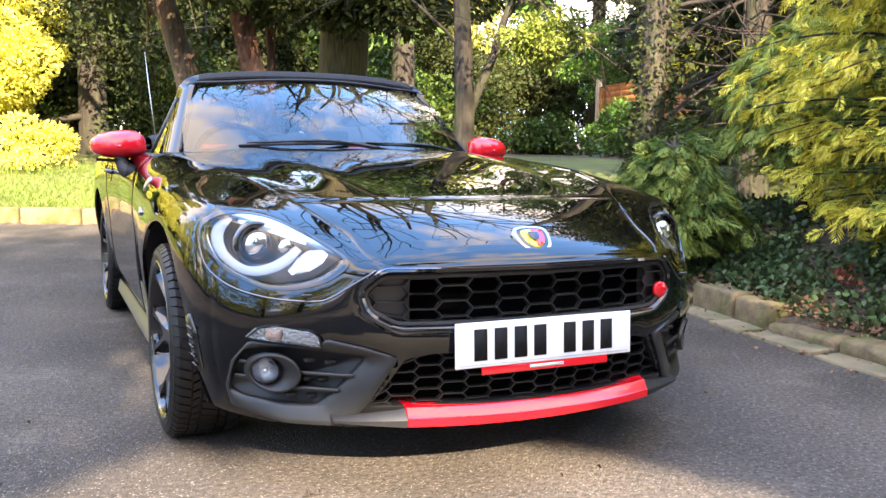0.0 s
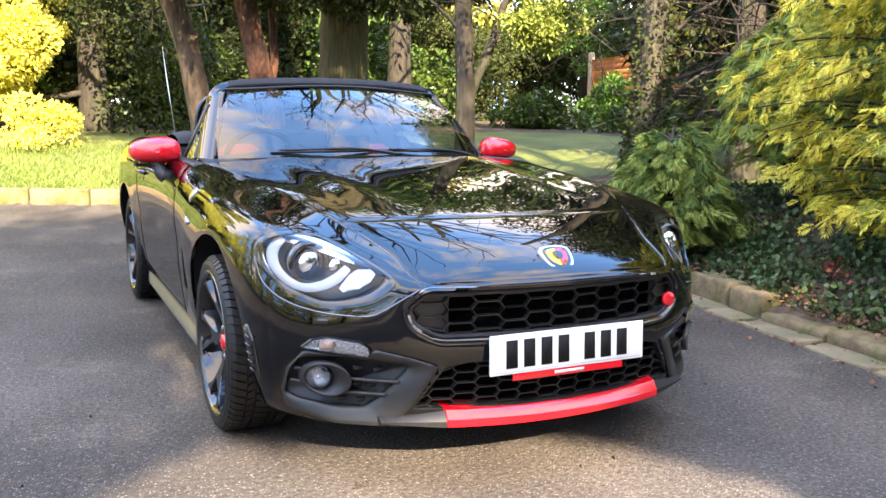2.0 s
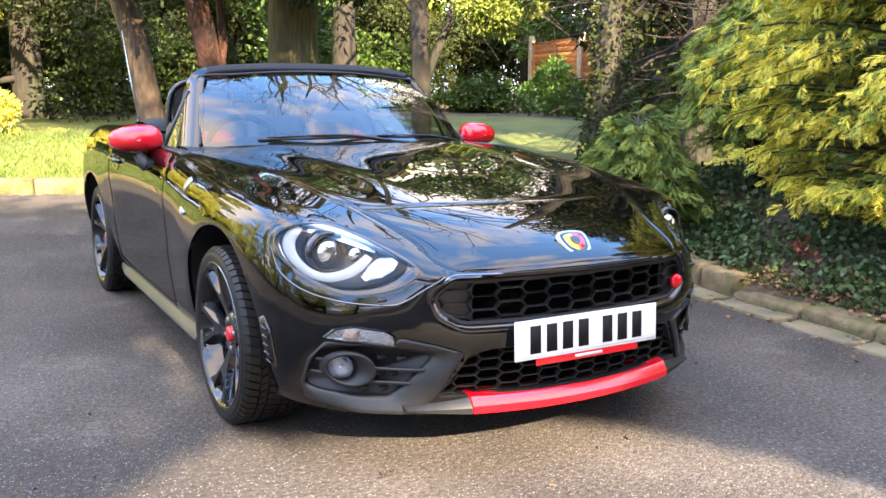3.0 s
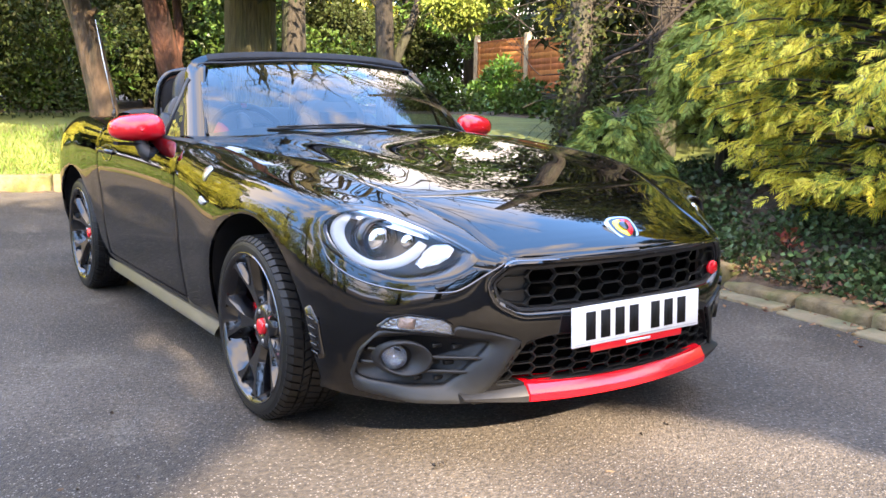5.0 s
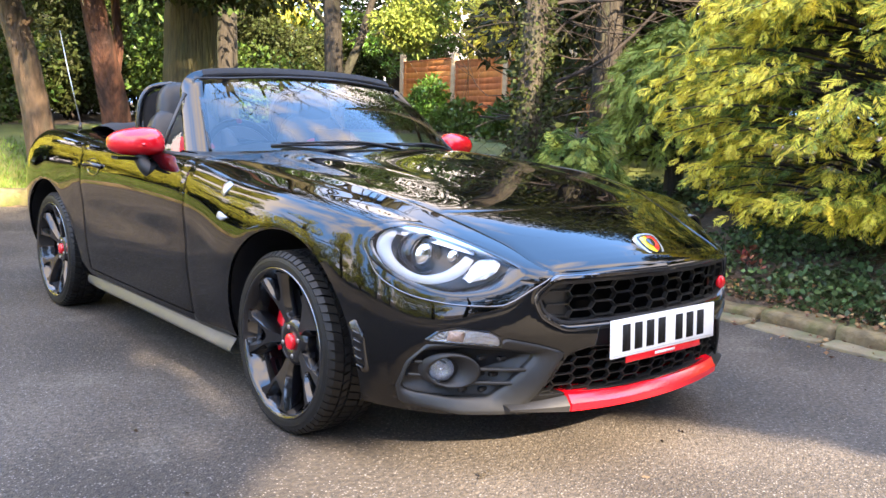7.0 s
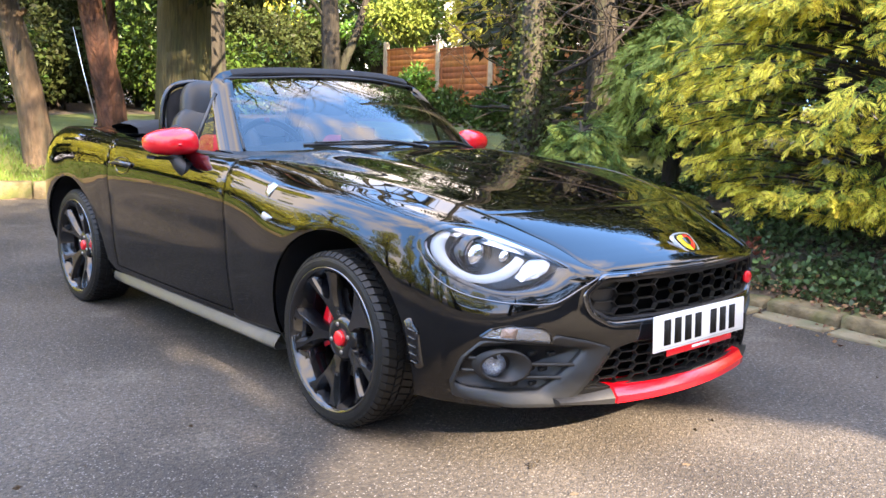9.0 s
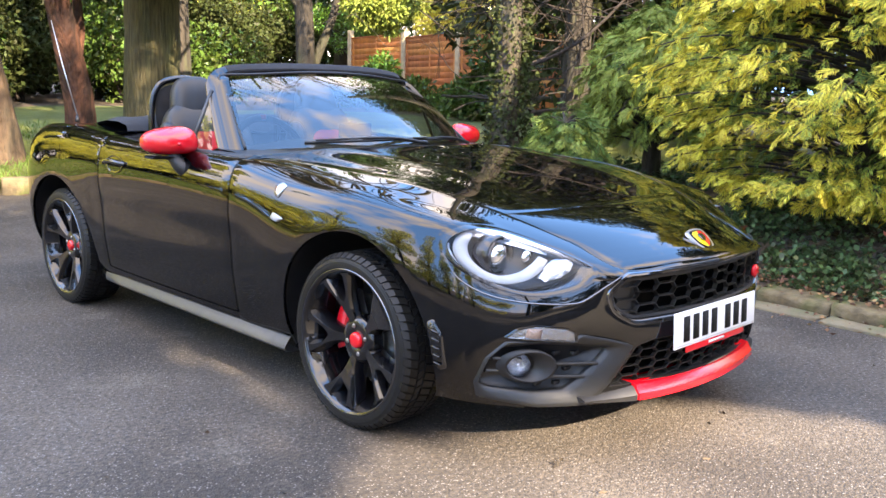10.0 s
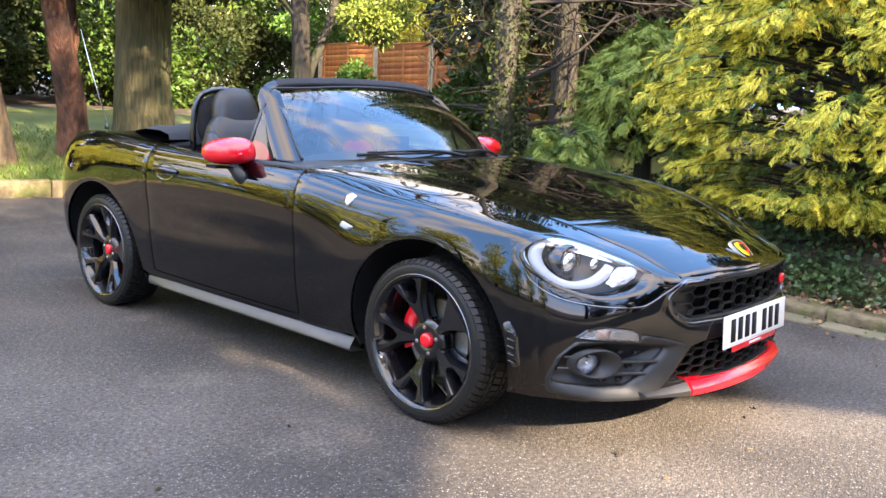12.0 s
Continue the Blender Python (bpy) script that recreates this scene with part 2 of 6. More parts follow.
def asphalt():
    """Worn driveway tarmac: dark binder, pale stone chips, broad stains."""
    m = mat("worn_asphalt", (0.046, 0.036, 0.027), 0.85, var=0.35, scale=1.1, second=(0.070, 0.057, 0.045), second_scale=0.55, alpha_lo=0.42, alpha_hi=0.66)
    n, l = m.node_tree.nodes, m.node_tree.links
    b = n["Principled BSDF"]
    src = b.inputs["Base Color"].links[0].from_socket
    tc = n.new("ShaderNodeTexCoord")
    vo = n.new("ShaderNodeTexVoronoi")
    vo.inputs["Scale"].default_value = 150
    wn_ = n.new("ShaderNodeTexWhiteNoise")
    gt = n.new("ShaderNodeMath")
    gt.operation = "GREATER_THAN"
    gt.inputs[1].default_value = 0.84
    lt = n.new("ShaderNodeMath")
    lt.operation = "LESS_THAN"
    lt.inputs[1].default_value = 0.42
    mu = n.new("ShaderNodeMath")
    mu.operation = "MULTIPLY"
    mx = n.new("ShaderNodeMixRGB")
    mx.inputs["Color2"].default_value = (0.17, 0.152, 0.135, 1)
    l.new(tc.outputs["Object"], vo.inputs["Vector"])
    l.new(vo.outputs["Color"], wn_.inputs["Vector"])
    l.new(wn_.outputs["Value"], gt.inputs[0])
    l.new(vo.outputs["Distance"], lt.inputs[0])
    l.new(gt.outputs[0], mu.inputs[0])
    l.new(lt.outputs[0], mu.inputs[1])
    l.new(mu.outputs[0], mx.inputs["Fac"])
    l.new(src, mx.inputs["Color1"])
    worn = n.new("ShaderNodeTexNoise")
    worn.inputs["Scale"].default_value = 1.9
    worn.inputs["Detail"].default_value = 9
    worn.inputs["Roughness"].default_value = 0.7
    wr = n.new("ShaderNodeValToRGB")
    wr.color_ramp.elements[0].position, wr.color_ramp.elements[1].position = 0.56, 0.74
    wr.color_ramp.elements[1].color = (0.75, 0.75, 0.75, 1)
    wx = n.new("ShaderNodeMixRGB")
    wx.inputs["Color2"].default_value = (0.15, 0.128, 0.10, 1)
    l.new(tc.outputs["Object"], worn.inputs["Vector"])
    l.new(worn.outputs["Fac"], wr.inputs["Fac"])
    l.new(wr.outputs["Color"], wx.inputs["Fac"])
    l.new(mx.outputs["Color"], wx.inputs["Color1"])
    mx = wx
    fine = n.new("ShaderNodeTexNoise")
    fine.inputs["Scale"].default_value = 62
    fine.inputs["Detail"].default_value = 3
    l.new(tc.outputs["Object"], fine.inputs["Vector"])
    mr = n.new("ShaderNodeMapRange")
    mr.inputs["From Min"].default_value, mr.inputs["From Max"].default_value = 0.3, 0.7
    mr.inputs["To Min"].default_value, mr.inputs["To Max"].default_value = 0.45, 1.55
    l.new(fine.outputs["Fac"], mr.inputs["Value"])
    hs = n.new("ShaderNodeHueSaturation")
    l.new(mx.outputs["Color"], hs.inputs["Color"])
    l.new(mr.outputs["Result"], hs.inputs["Value"])
    l.new(hs.outputs["Color"], b.inputs["Base Color"])
    bp = n.new("ShaderNodeBump")
    bp.inputs["Strength"].default_value = 1.0
    bp.inputs["Distance"].default_value = 0.004
    l.new(vo.outputs["Distance"], bp.inputs["Height"])
    bp.invert = True
    l.new(bp.outputs["Normal"], b.inputs["Normal"])
    return m


ASPHALT = asphalt()

# ---- building tools ----
from mathutils.bvhtree import BVHTree


def thing(name, label, category, at=(0, 0, 0), group="", kind=""):
    """An empty at the base of a thing, which parents its parts."""
    ob = new(name)
    ob.location = at
    ob.empty_display_size = 0.1
    return tagged(ob, label, category, group, kind)


def shape(name, verts, faces, material, parent=None, label="", smooth=True):
    """One mesh object from vertices and faces."""
    me = bpy.data.meshes.new(name)
    me.from_pydata([tuple(v) for v in verts], [], [tuple(f) for f in faces])
    me.update()
    if smooth:
        me.polygons.foreach_set("use_smooth", [True] * len(me.polygons))
    me.materials.append(material)
    ob = new(name, me)
    if parent:
        ob.parent = parent
    if label:
        ob["label"] = label
    return ob


def part(name, bm, material, parent=None, label="", smooth=True):
    """Links a bmesh as one mesh object under a thing or a part."""
    me = bpy.data.meshes.new(name)
    bm.to_mesh(me)
    bm.free()
    if smooth:
        me.polygons.foreach_set("use_smooth", [True] * len(me.polygons))
    me.materials.append(material)
    ob = new(name, me)
    if parent:
        ob.parent = parent
    if label:
        ob["label"] = label
    return ob


def sharp(ob, degrees=35):
    """Marks hard edges, so that smooth shading keeps the corners."""
    me = ob.data
    bm = bmesh.new()
    bm.from_mesh(me)
    for e in bm.edges:
        if len(e.link_faces) == 2 and e.calc_face_angle(0) > radians(degrees):
            e.smooth = False
    bm.to_mesh(me)
    bm.free()
    return ob


def box_bm(size, at=(0, 0, 0), bevel=0.0, segments=2, turn=None):
    bm = bmesh.new()
    bmesh.ops.create_cube(bm, size=1)
    bmesh.ops.scale(bm, vec=size, verts=bm.verts)
    if bevel:
        bmesh.ops.bevel(bm, geom=bm.edges[:], offset=bevel, segments=segments, profile=0.5, affect="EDGES")
    if turn:
        bmesh.ops.transform(bm, matrix=turn, verts=bm.verts)
    bmesh.ops.translate(bm, vec=at, verts=bm.verts)
    return bm


def catmull(points, n, closed=False):
    """A smooth run through the points, n steps from each to the next."""
    p = np.array(points, float)
    if closed:
        p = np.vstack([p[-1], p, p[0], p[1]])
    else:
        p = np.vstack([2 * p[0] - p[1], p, 2 * p[-1] - p[-2]])
    out = []
    for k in range(1, len(p) - 2):
        a, b, c, d = p[k - 1], p[k], p[k + 1], p[k + 2]
        for t in np.linspace(0, 1, n, endpoint=False):
            out.append(0.5 * (2 * b + (c - a) * t + (2 * a - 5 * b + 4 * c - d) * t * t + (3 * b - a - 3 * c + d) * t**3))
    if not closed:
        out.append(p[-2])
    return np.array(out)


def grid_faces(rows, cols, closed=False, flip=False):
    f = []
    for r in range(rows - 1):
        for c in range(cols if closed else cols - 1):
            d = (c + 1) % cols
            q = (r * cols + c, r * cols + d, (r + 1) * cols + d, (r + 1) * cols + c)
            f.append(q[::-1] if flip else q)
    return f


def tube(points, radii, sides=10, wobble=0.0, seed=0, cap=True):
    """Vertices and faces of a round tube along points."""
    p = np.array(points, float)
    r = np.broadcast_to(np.array(radii, float), (len(p),))
    rng = np.random.RandomState(seed)
    t = np.gradient(p, axis=0)
    t /= np.linalg.norm(t, axis=1)[:, None] + 1e-9
    u = np.cross(t[0], (0.3, 0.9, 0.2))
    u /= np.linalg.norm(u)
    verts = []
    ang = np.linspace(0, 2 * np.pi, sides, endpoint=False)
    lob = 1 + wobble * rng.uniform(-1, 1, sides)
    for k in range(len(p)):
        u = u - t[k] * (u @ t[k])
        u /= np.linalg.norm(u) + 1e-9
        w = np.cross(t[k], u)
        rr = r[k] * lob * (1 + 0.4 * wobble * rng.uniform(-1, 1, sides))
        verts += list(p[k] + rr[:, None] * (np.cos(ang)[:, None] * u + np.sin(ang)[:, None] * w))
    faces = grid_faces(len(p), sides, closed=True)
    if cap:
        faces += [tuple(range(sides))[::-1], tuple(range((len(p) - 1) * sides, len(p) * sides))]
    return verts, faces


def joined(pieces):
    """Many (verts, faces) as one."""
    v, f = [], []
    for a, b in pieces:
        k = len(v)
        v += list(a)
        f += [tuple(i + k for i in q) for q in b]
    return v, f


def lathe(profile, steps=64, axis="x", centre=(0, 0, 0)):
    """Turns a profile of (along, radius) about the axis."""
    verts = []
    for a in np.linspace(0, 2 * np.pi, steps, endpoint=False):
        for d, r in profile:
            verts.append((d + centre[0], r * np.cos(a) + centre[1], r * np.sin(a) + centre[2]) if axis == "x" else (r * np.cos(a) + centre[0], d + centre[1], r * np.sin(a) + centre[2]))
    m = len(profile)
    faces = []
    for k in range(steps):
        for j in range(m - 1):
            a, b = k * m + j, ((k + 1) % steps) * m + j
            faces.append((a, b, b + 1, a + 1))
    return verts, faces


def strips(outline_rows):
    """Closed loops of equal length, bridged one to the next."""
    cols = len(outline_rows[0])
    v = [tuple(p) for row in outline_rows for p in row]
    return v, grid_faces(len(outline_rows), cols, closed=True)


def inside(poly, x, y):
    """Which of the points lie in the outline."""
    poly = np.asarray(poly)
    x, y = np.asarray(x), np.asarray(y)
    c = np.zeros(x.shape, bool)
    j = len(poly) - 1
    for i in range(len(poly)):
        xi, yi = poly[i]
        xj, yj = poly[j]
        hit = ((yi > y) != (yj > y)) & (x < (xj - xi) * (y - yi) / (yj - yi + 1e-12) + xi)
        c ^= hit
        j = i
    return c


def nearest(poly, x, y):
    """The point of the closed outline nearest to (x, y)."""
    p = np.asarray(poly)
    q = np.roll(p, -1, 0)
    d = q - p
    t = np.clip(((np.array([x, y]) - p) * d).sum(1) / ((d * d).sum(1) + 1e-12), 0, 1)
    c = p + t[:, None] * d
    return c[np.argmin(((c - (x, y)) ** 2).sum(1))]


def inset(poly, amount):
    """An outline moved inwards (negative: outwards), by its normals."""
    p = np.asarray(poly, float)
    t = np.roll(p, -1, 0) - np.roll(p, 1, 0)
    t /= np.linalg.norm(t, axis=1)[:, None] + 1e-12
    nrm = np.stack([-t[:, 1], t[:, 0]], 1)
    area = 0.5 * np.sum(p[:, 0] * np.roll(p[:, 1], -1) - np.roll(p[:, 0], -1) * p[:, 1])
    return p + nrm * amount * (1 if area > 0 else -1)

# ---- ground: one sheet, with the bank and lawn beyond the kerb ----
def edge_x(y):
    """The kerb's face on the +x side of the drive."""
    return np.interp(y, [-40, -8, -3, -0.5, 0.7, 1.2, 2.2, 4.0, 5.4, 6.0], [1.0, 1.2, 1.72, 1.95, 2.12, 2.24, 2.5, 2.55, 2.1, 1.4])


def edge_y(x):
    """The low stone edging at the far side of the drive."""
    return np.interp(x, [-14, -6, -3, 1.0, 1.5, 2.1, 2.5], [9.5, 8.2, 7.45, 6.15, 5.95, 5.4, 4.2])


def road_z(y):
    return 0.022 * max(0.0, min(y, 9.0) - 2.6)


def ground_z(x, y):
    """Height of the land: flat drive, then a bank up to the lawn."""
    out = max(x - edge_x(min(y, 6.0)), y - edge_y(min(x, 2.5)), 0.0) if y > -40 else 0
    if y < 4.2:
        out = max(x - edge_x(y), 0.0)
    base = road_z(y)
    if out <= 0:
        return base
    rise = np.interp(out, [0, .08, .5, 1.2, 3, 9, 20, 60], [.0, .07, .18, .44, .60, .72, .9, 1.6])
    return base + rise + 0.02 * noise.noise(Vector((x * .9, y * .9, 0)))


xs = np.unique(np.concatenate([np.linspace(-300, -14, 14), np.linspace(-14, -2, 22), np.linspace(-2, 6, 76), np.linspace(6, 30, 26), np.linspace(30, 300, 14)]))
ys = np.unique(np.concatenate([np.linspace(-300, -12, 14), np.linspace(-12, -2, 20), np.linspace(-2, 10, 100), np.linspace(10, 40, 28), np.linspace(40, 300, 14)]))
verts = [(x, y, ground_z(x, y) - .012) for y in ys for x in xs]
land = shape("ground", verts, grid_faces(len(ys), len(xs)), SOIL)
land.data.materials.append(GRASS)
for poly in land.data.polygons:
    c = poly.center
    far = (c.x > edge_x(min(c.y, 6)) + 1.35 and c.y > 1.5) or c.y > edge_y(min(c.x, 2.5)) + .1 and c.y > 4.2
    lawn = far and c.y < 11.5 - .25 * c.x + 1.2 * noise.noise(Vector((c.x * .4, c.y * .4, 3)))
    if far and c.x > 6.8:
        lawn = False
    poly.material_index = 1 if lawn else 0
tagged(land, "lawn and dark leaf litter rising beyond the drive", "ground", kind="structure")


def drive():
    v, f = [], []
    us = np.linspace(0, 1, 30)
    yy = np.concatenate([np.linspace(-60, -4, 12, endpoint=False), np.linspace(-4, 9.5, 60)])
    for y in yy:
        right = edge_x(min(y, 6.0)) + .02
        if y > 5.2:
            right = np.interp(y, [5.2, 5.95, 6.15, 7.45, 8.2, 9.5], [2.15, 1.5, 1.0, -3.0, -6.0, -13.9])
        for u in us:
            x = -14 + u * (right + 14)
            v.append((x, y, road_z(y)))
    return shape("drive", v, grid_faces(len(yy), len(us)), ASPHALT)


tagged(drive(), "worn grey tarmac drive with pale stone chips", "driveway", kind="structure")

# ---- garden: kerb, trees, shrubs, fence ----
RNG = np.random.RandomState(7)


def rough_block(size, seed, amount=0.012, cuts=2):
    """A worn stone: a box with softened, uneven faces."""
    bm = box_bm(size, (0, 0, 0), min(size) * .14, 2)
    bmesh.ops.subdivide_edges(bm, edges=[e for e in bm.edges if e.calc_length() > .07], cuts=cuts, use_grid_fill=True)
    for v in bm.verts:
        n = noise.noise_vector(v.co * 9 + Vector((seed * 3.1, seed * 1.7, 0)))
        v.co += n * amount + noise.noise_vector(v.co * 28 + Vector((seed, 0, 0))) * amount * .35
    return bm


kerb = thing("kerb", "low mossy sandstone kerb beside the drive", "kerb", kind="structure")
y = -5.0
k = 0
while y < 4.2:
    ln = RNG.uniform(.27, .50)
    ym = y + ln / 2
    slope_ = math.degrees(math.atan2(edge_x(y + ln) - edge_x(y), ln))
    h = RNG.uniform(.055, .085) + (.06 if .55 < ym < 1.0 else 0)
    st = part("kerb_stone", rough_block((.16, ln - .015, h + .1), k, .019), STONE, kerb)
    st.matrix_local = pose(edge_x(ym) + .085, ym, road_z(ym) + h / 2 - .05, RNG.uniform(-2, 2), RNG.uniform(-5, 3), -slope_ + RNG.uniform(-2, 2))
    if -4 < y < 2.4:
        sl = part("kerb_slab", rough_block((.15, ln * .93, .05), k + 50, .008, 1), SLAB, kerb)
        sl.matrix_local = pose(edge_x(ym) - .075 + RNG.uniform(-.02, .02), ym, road_z(ym) - .012 + RNG.uniform(0, .006), RNG.uniform(-1, 1), RNG.uniform(-2, 2), -slope_ + RNG.uniform(-4, 4))
    y += ln
    k += 1
edging = thing("stone_edging", "row of pale sandstone blocks edging the drive", "edging", kind="structure")
x = -9.0
while x < 1.5:
    ln = RNG.uniform(.38, .60)
    xm = x + ln / 2
    a = math.degrees(math.atan2(edge_y(x + ln) - edge_y(x), ln))
    st = part("edging_stone", rough_block((ln / math.cos(radians(a)) - .012, .14, .26), k, .01, 1), STONE, edging)
    st.matrix_local = pose(xm, edge_y(xm) + .06, road_z(edge_y(xm)) + .035, RNG.uniform(-3, 3), 0, a)
    x += ln
    k += 1


def leaves(points, dirs, length, width, rng, curl=0.0):
    """Diamond leaves at points, along dirs, with random roll. Returns verts and faces as arrays."""
    n = len(points)
    d = dirs / (np.linalg.norm(dirs, axis=1)[:, None] + 1e-9)
    r = rng.normal(size=(n, 3))
    s = np.cross(d, r)
    s /= np.linalg.norm(s, axis=1)[:, None] + 1e-9
    L = (length * rng.uniform(.6, 1.3, n))[:, None]
    W = (width * rng.uniform(.7, 1.3, n))[:, None]
    nn = np.cross(s, d)
    a, b, c, e = points, points + d * L * .5 + s * W * .5 + nn * L * curl, points + d * L, points + d * L * .5 - s * W * .5 + nn * L * curl
    v = np.stack([a, b, c, e], 1).reshape(-1, 3)
    f = np.arange(4 * n).reshape(-1, 4)
    return v, f


def stuff(name, v, f, material, parent=None, label=""):
    me = bpy.data.meshes.new(name)
    me.vertices.add(len(v))
    me.vertices.foreach_set("co", np.asarray(v, np.float32).ravel())
    f = np.asarray(f, np.int32)
    me.loops.add(f.size)
    me.loops.foreach_set("vertex_index", f.ravel())
    me.polygons.add(len(f))
    me.polygons.foreach_set("loop_start", np.arange(0, f.size, f.shape[1], dtype=np.int32))
    me.update(calc_edges=True)
    me.materials.append(material)
    ob = new(name, me)
    if parent:
        ob.parent = parent
    if label:
        ob["label"] = label
    return ob


def blob_points(rng, blobs, n, shell_part=0.75):
    """Points through a set of lumps (centre, radii), mostly near their skins."""
    vol = np.array([b[1][0] * b[1][1] + b[1][0] * b[1][2] + b[1][1] * b[1][2] for b in blobs])
    pick = rng.choice(len(blobs), n, p=vol / vol.sum())
    u = rng.normal(size=(n, 3))
    u /= np.linalg.norm(u, axis=1)[:, None]
    rad = np.where(rng.rand(n) < shell_part, rng.uniform(.82, 1.05, n), rng.uniform(.3, .9, n))[:, None]
    c = np.array([b[0] for b in blobs])[pick]
    r = np.array([b[1] for b in blobs])[pick]
    return c + u * r * rad, u


def lumps(rng, centre, radii, n, size):
    """Smaller lumps filling an ellipsoid, for an uneven outline with gaps."""
    out = []
    for _ in range(n):
        u = rng.normal(size=3)
        u /= np.linalg.norm(u)
        p = np.array(centre) + u * np.array(radii) * rng.uniform(.25, 1.0)
        s = size * rng.uniform(.55, 1.35)
        out.append((p, (s * rng.uniform(.8, 1.3), s * rng.uniform(.8, 1.3), s * rng.uniform(.5, .9))))
    return out


def bush(name, label, centre, radii, count, leaf, material, seed, n_lumps=26, size=.35, category="shrub", base=0.1):
    """A leafy shrub: stems and a crown of many small leaves in uneven lumps."""
    rng = np.random.RandomState(seed)
    gz = ground_z(centre[0], centre[1])
    b = thing(name, label, category, (centre[0], centre[1], gz))
    bl = lumps(rng, (0, 0, centre[2] - gz), radii, n_lumps, size)
    p, u = blob_points(rng, bl, count)
    keep = p[:, 2] > .02
    p, u = p[keep], u[keep]
    v, f = leaves(p, u + rng.normal(size=p.shape) * .8 + (0, 0, -.15), leaf, leaf * .5, rng, .12)
    stuff("crown", v, f, material, b)
    pieces = []
    for q, r in bl[:10]:
        pts = catmull([(rng.uniform(-.1, .1), rng.uniform(-.1, .1), -.1), (q[0] * .4, q[1] * .4, q[2] * .55), tuple(q)], 4)
        pieces.append(tube(pts, np.linspace(.03, .008, len(pts)), 6, .1, seed))
    v, f = joined(pieces)
    tagged(shape("stem_growth", v, f, TWIG, b), kind="stuff")
    return b


def limb(rng, start, direction, length, radius, depth, pieces, ends, spread=.55, droop=0.0, bend=.25):
    """A tapering, forking branch."""
    d = np.array(direction, float)
    d /= np.linalg.norm(d)
    pts = [np.array(start, float)]
    for _ in range(5):
        d = d + rng.normal(size=3) * bend * .4 + np.array([0, 0, -droop])
        d /= np.linalg.norm(d)
        pts.append(pts[-1] + d * length / 5)
    pieces.append(tube(pts, np.linspace(radius, radius * .55, 6), max(4, int(4 + radius * 60)), .06, rng.randint(999), cap=False))
    ends.append((pts[-1], d, depth))
    if depth:
        for _ in range(rng.randint(2, 4)):
            k = rng.randint(2, 6)
            nd = d + rng.normal(size=3) * spread
            limb(rng, pts[k], nd, length * rng.uniform(.55, .8), radius * rng.uniform(.4, .6), depth - 1, pieces, ends, spread, droop, bend)


def trunk_tree(name, label, base, path, radii, bark, seed, limbs=(), crown=None, sides=22, wobble=.07, category="tree"):
    """A tree: tapered trunk along a path above its base, limbs, and a crown of leaves (blobs, count, leaf, material)."""
    rng = np.random.RandomState(seed)
    gz = ground_z(base[0], base[1])
    t = thing(name, label, category, (base[0], base[1], gz))
    pts = catmull(path, 6)
    rr = np.interp(np.linspace(0, 1, len(pts)), np.linspace(0, 1, len(radii)), radii)
    v, f = tube(pts, rr, sides, wobble, seed)
    shape("trunk", v, f, bark, t)
    ends = []
    many = []
    for start, d, ln, r, depth in limbs:
        pieces = []
        limb(rng, start, d, ln, r, depth, pieces, ends)
        if len(limbs) > 20:
            many += pieces
            continue
        v, f = joined(pieces)
        shape("limb", v, f, bark if not crown or len(crown) < 5 else crown[4], t)
    if many:
        v, f = joined(many)
        tagged(shape("twig_growth", v, f, TWIG, t), kind="stuff")
    if crown:
        bl, count, leaf, material = crown[:4]
        p, u = blob_points(rng, bl, count)
        v, f = leaves(p, u + rng.normal(size=p.shape) * .9 + (0, 0, -.3), leaf, leaf * .45, rng, .1)
        stuff("crown", v, f, material, t)
    return t, ends


# -- golden conifer hanging over the kerb --
def sprays(rng, p, d, size, rib=7):
    """Flat feathery fans: a drooping rib with leaflets to both sides."""
    n = len(p)
    d = d / np.linalg.norm(d, axis=1)[:, None]
    up = np.array([0, 0, 1.0]) + rng.normal(size=(n, 3)) * .45
    s = np.cross(d, up)
    s /= np.linalg.norm(s, axis=1)[:, None] + 1e-9
    nn = np.cross(s, d)
    L = (size * rng.uniform(.65, 1.35, n))[:, None]
    V = []
    for k in range(rib):
        t = (k + .3) / rib
        c = p + d * L * t - nn * L * (.32 * t * t)
        dd = d - nn * .55 * t
        ln = L * .46 * (1 - .6 * t) * (0.6 + .8 * min(1, 3 * t))
        for side in (-1, 1):
            q = dd * .85 + s * side * .75 + rng.normal(size=(n, 3)) * .08 - nn * .12
            w = (s * .45 - d * side * .3) * ln * .19
            V.append(np.stack([c, c + q * ln * .5 + w, c + q * ln - nn * ln * .12, c + q * ln * .5 - w], 1))
    c = p + d * L * .85 - nn * L * .25
    q = d - nn * .5
    V.append(np.stack([c, c + q * L * .15 + s * L * .05, c + q * L * .3, c + q * L * .15 - s * L * .05], 1))
    v = np.stack(V, 1).reshape(-1, 3)
    return v, np.arange(len(v)).reshape(-1, 4)


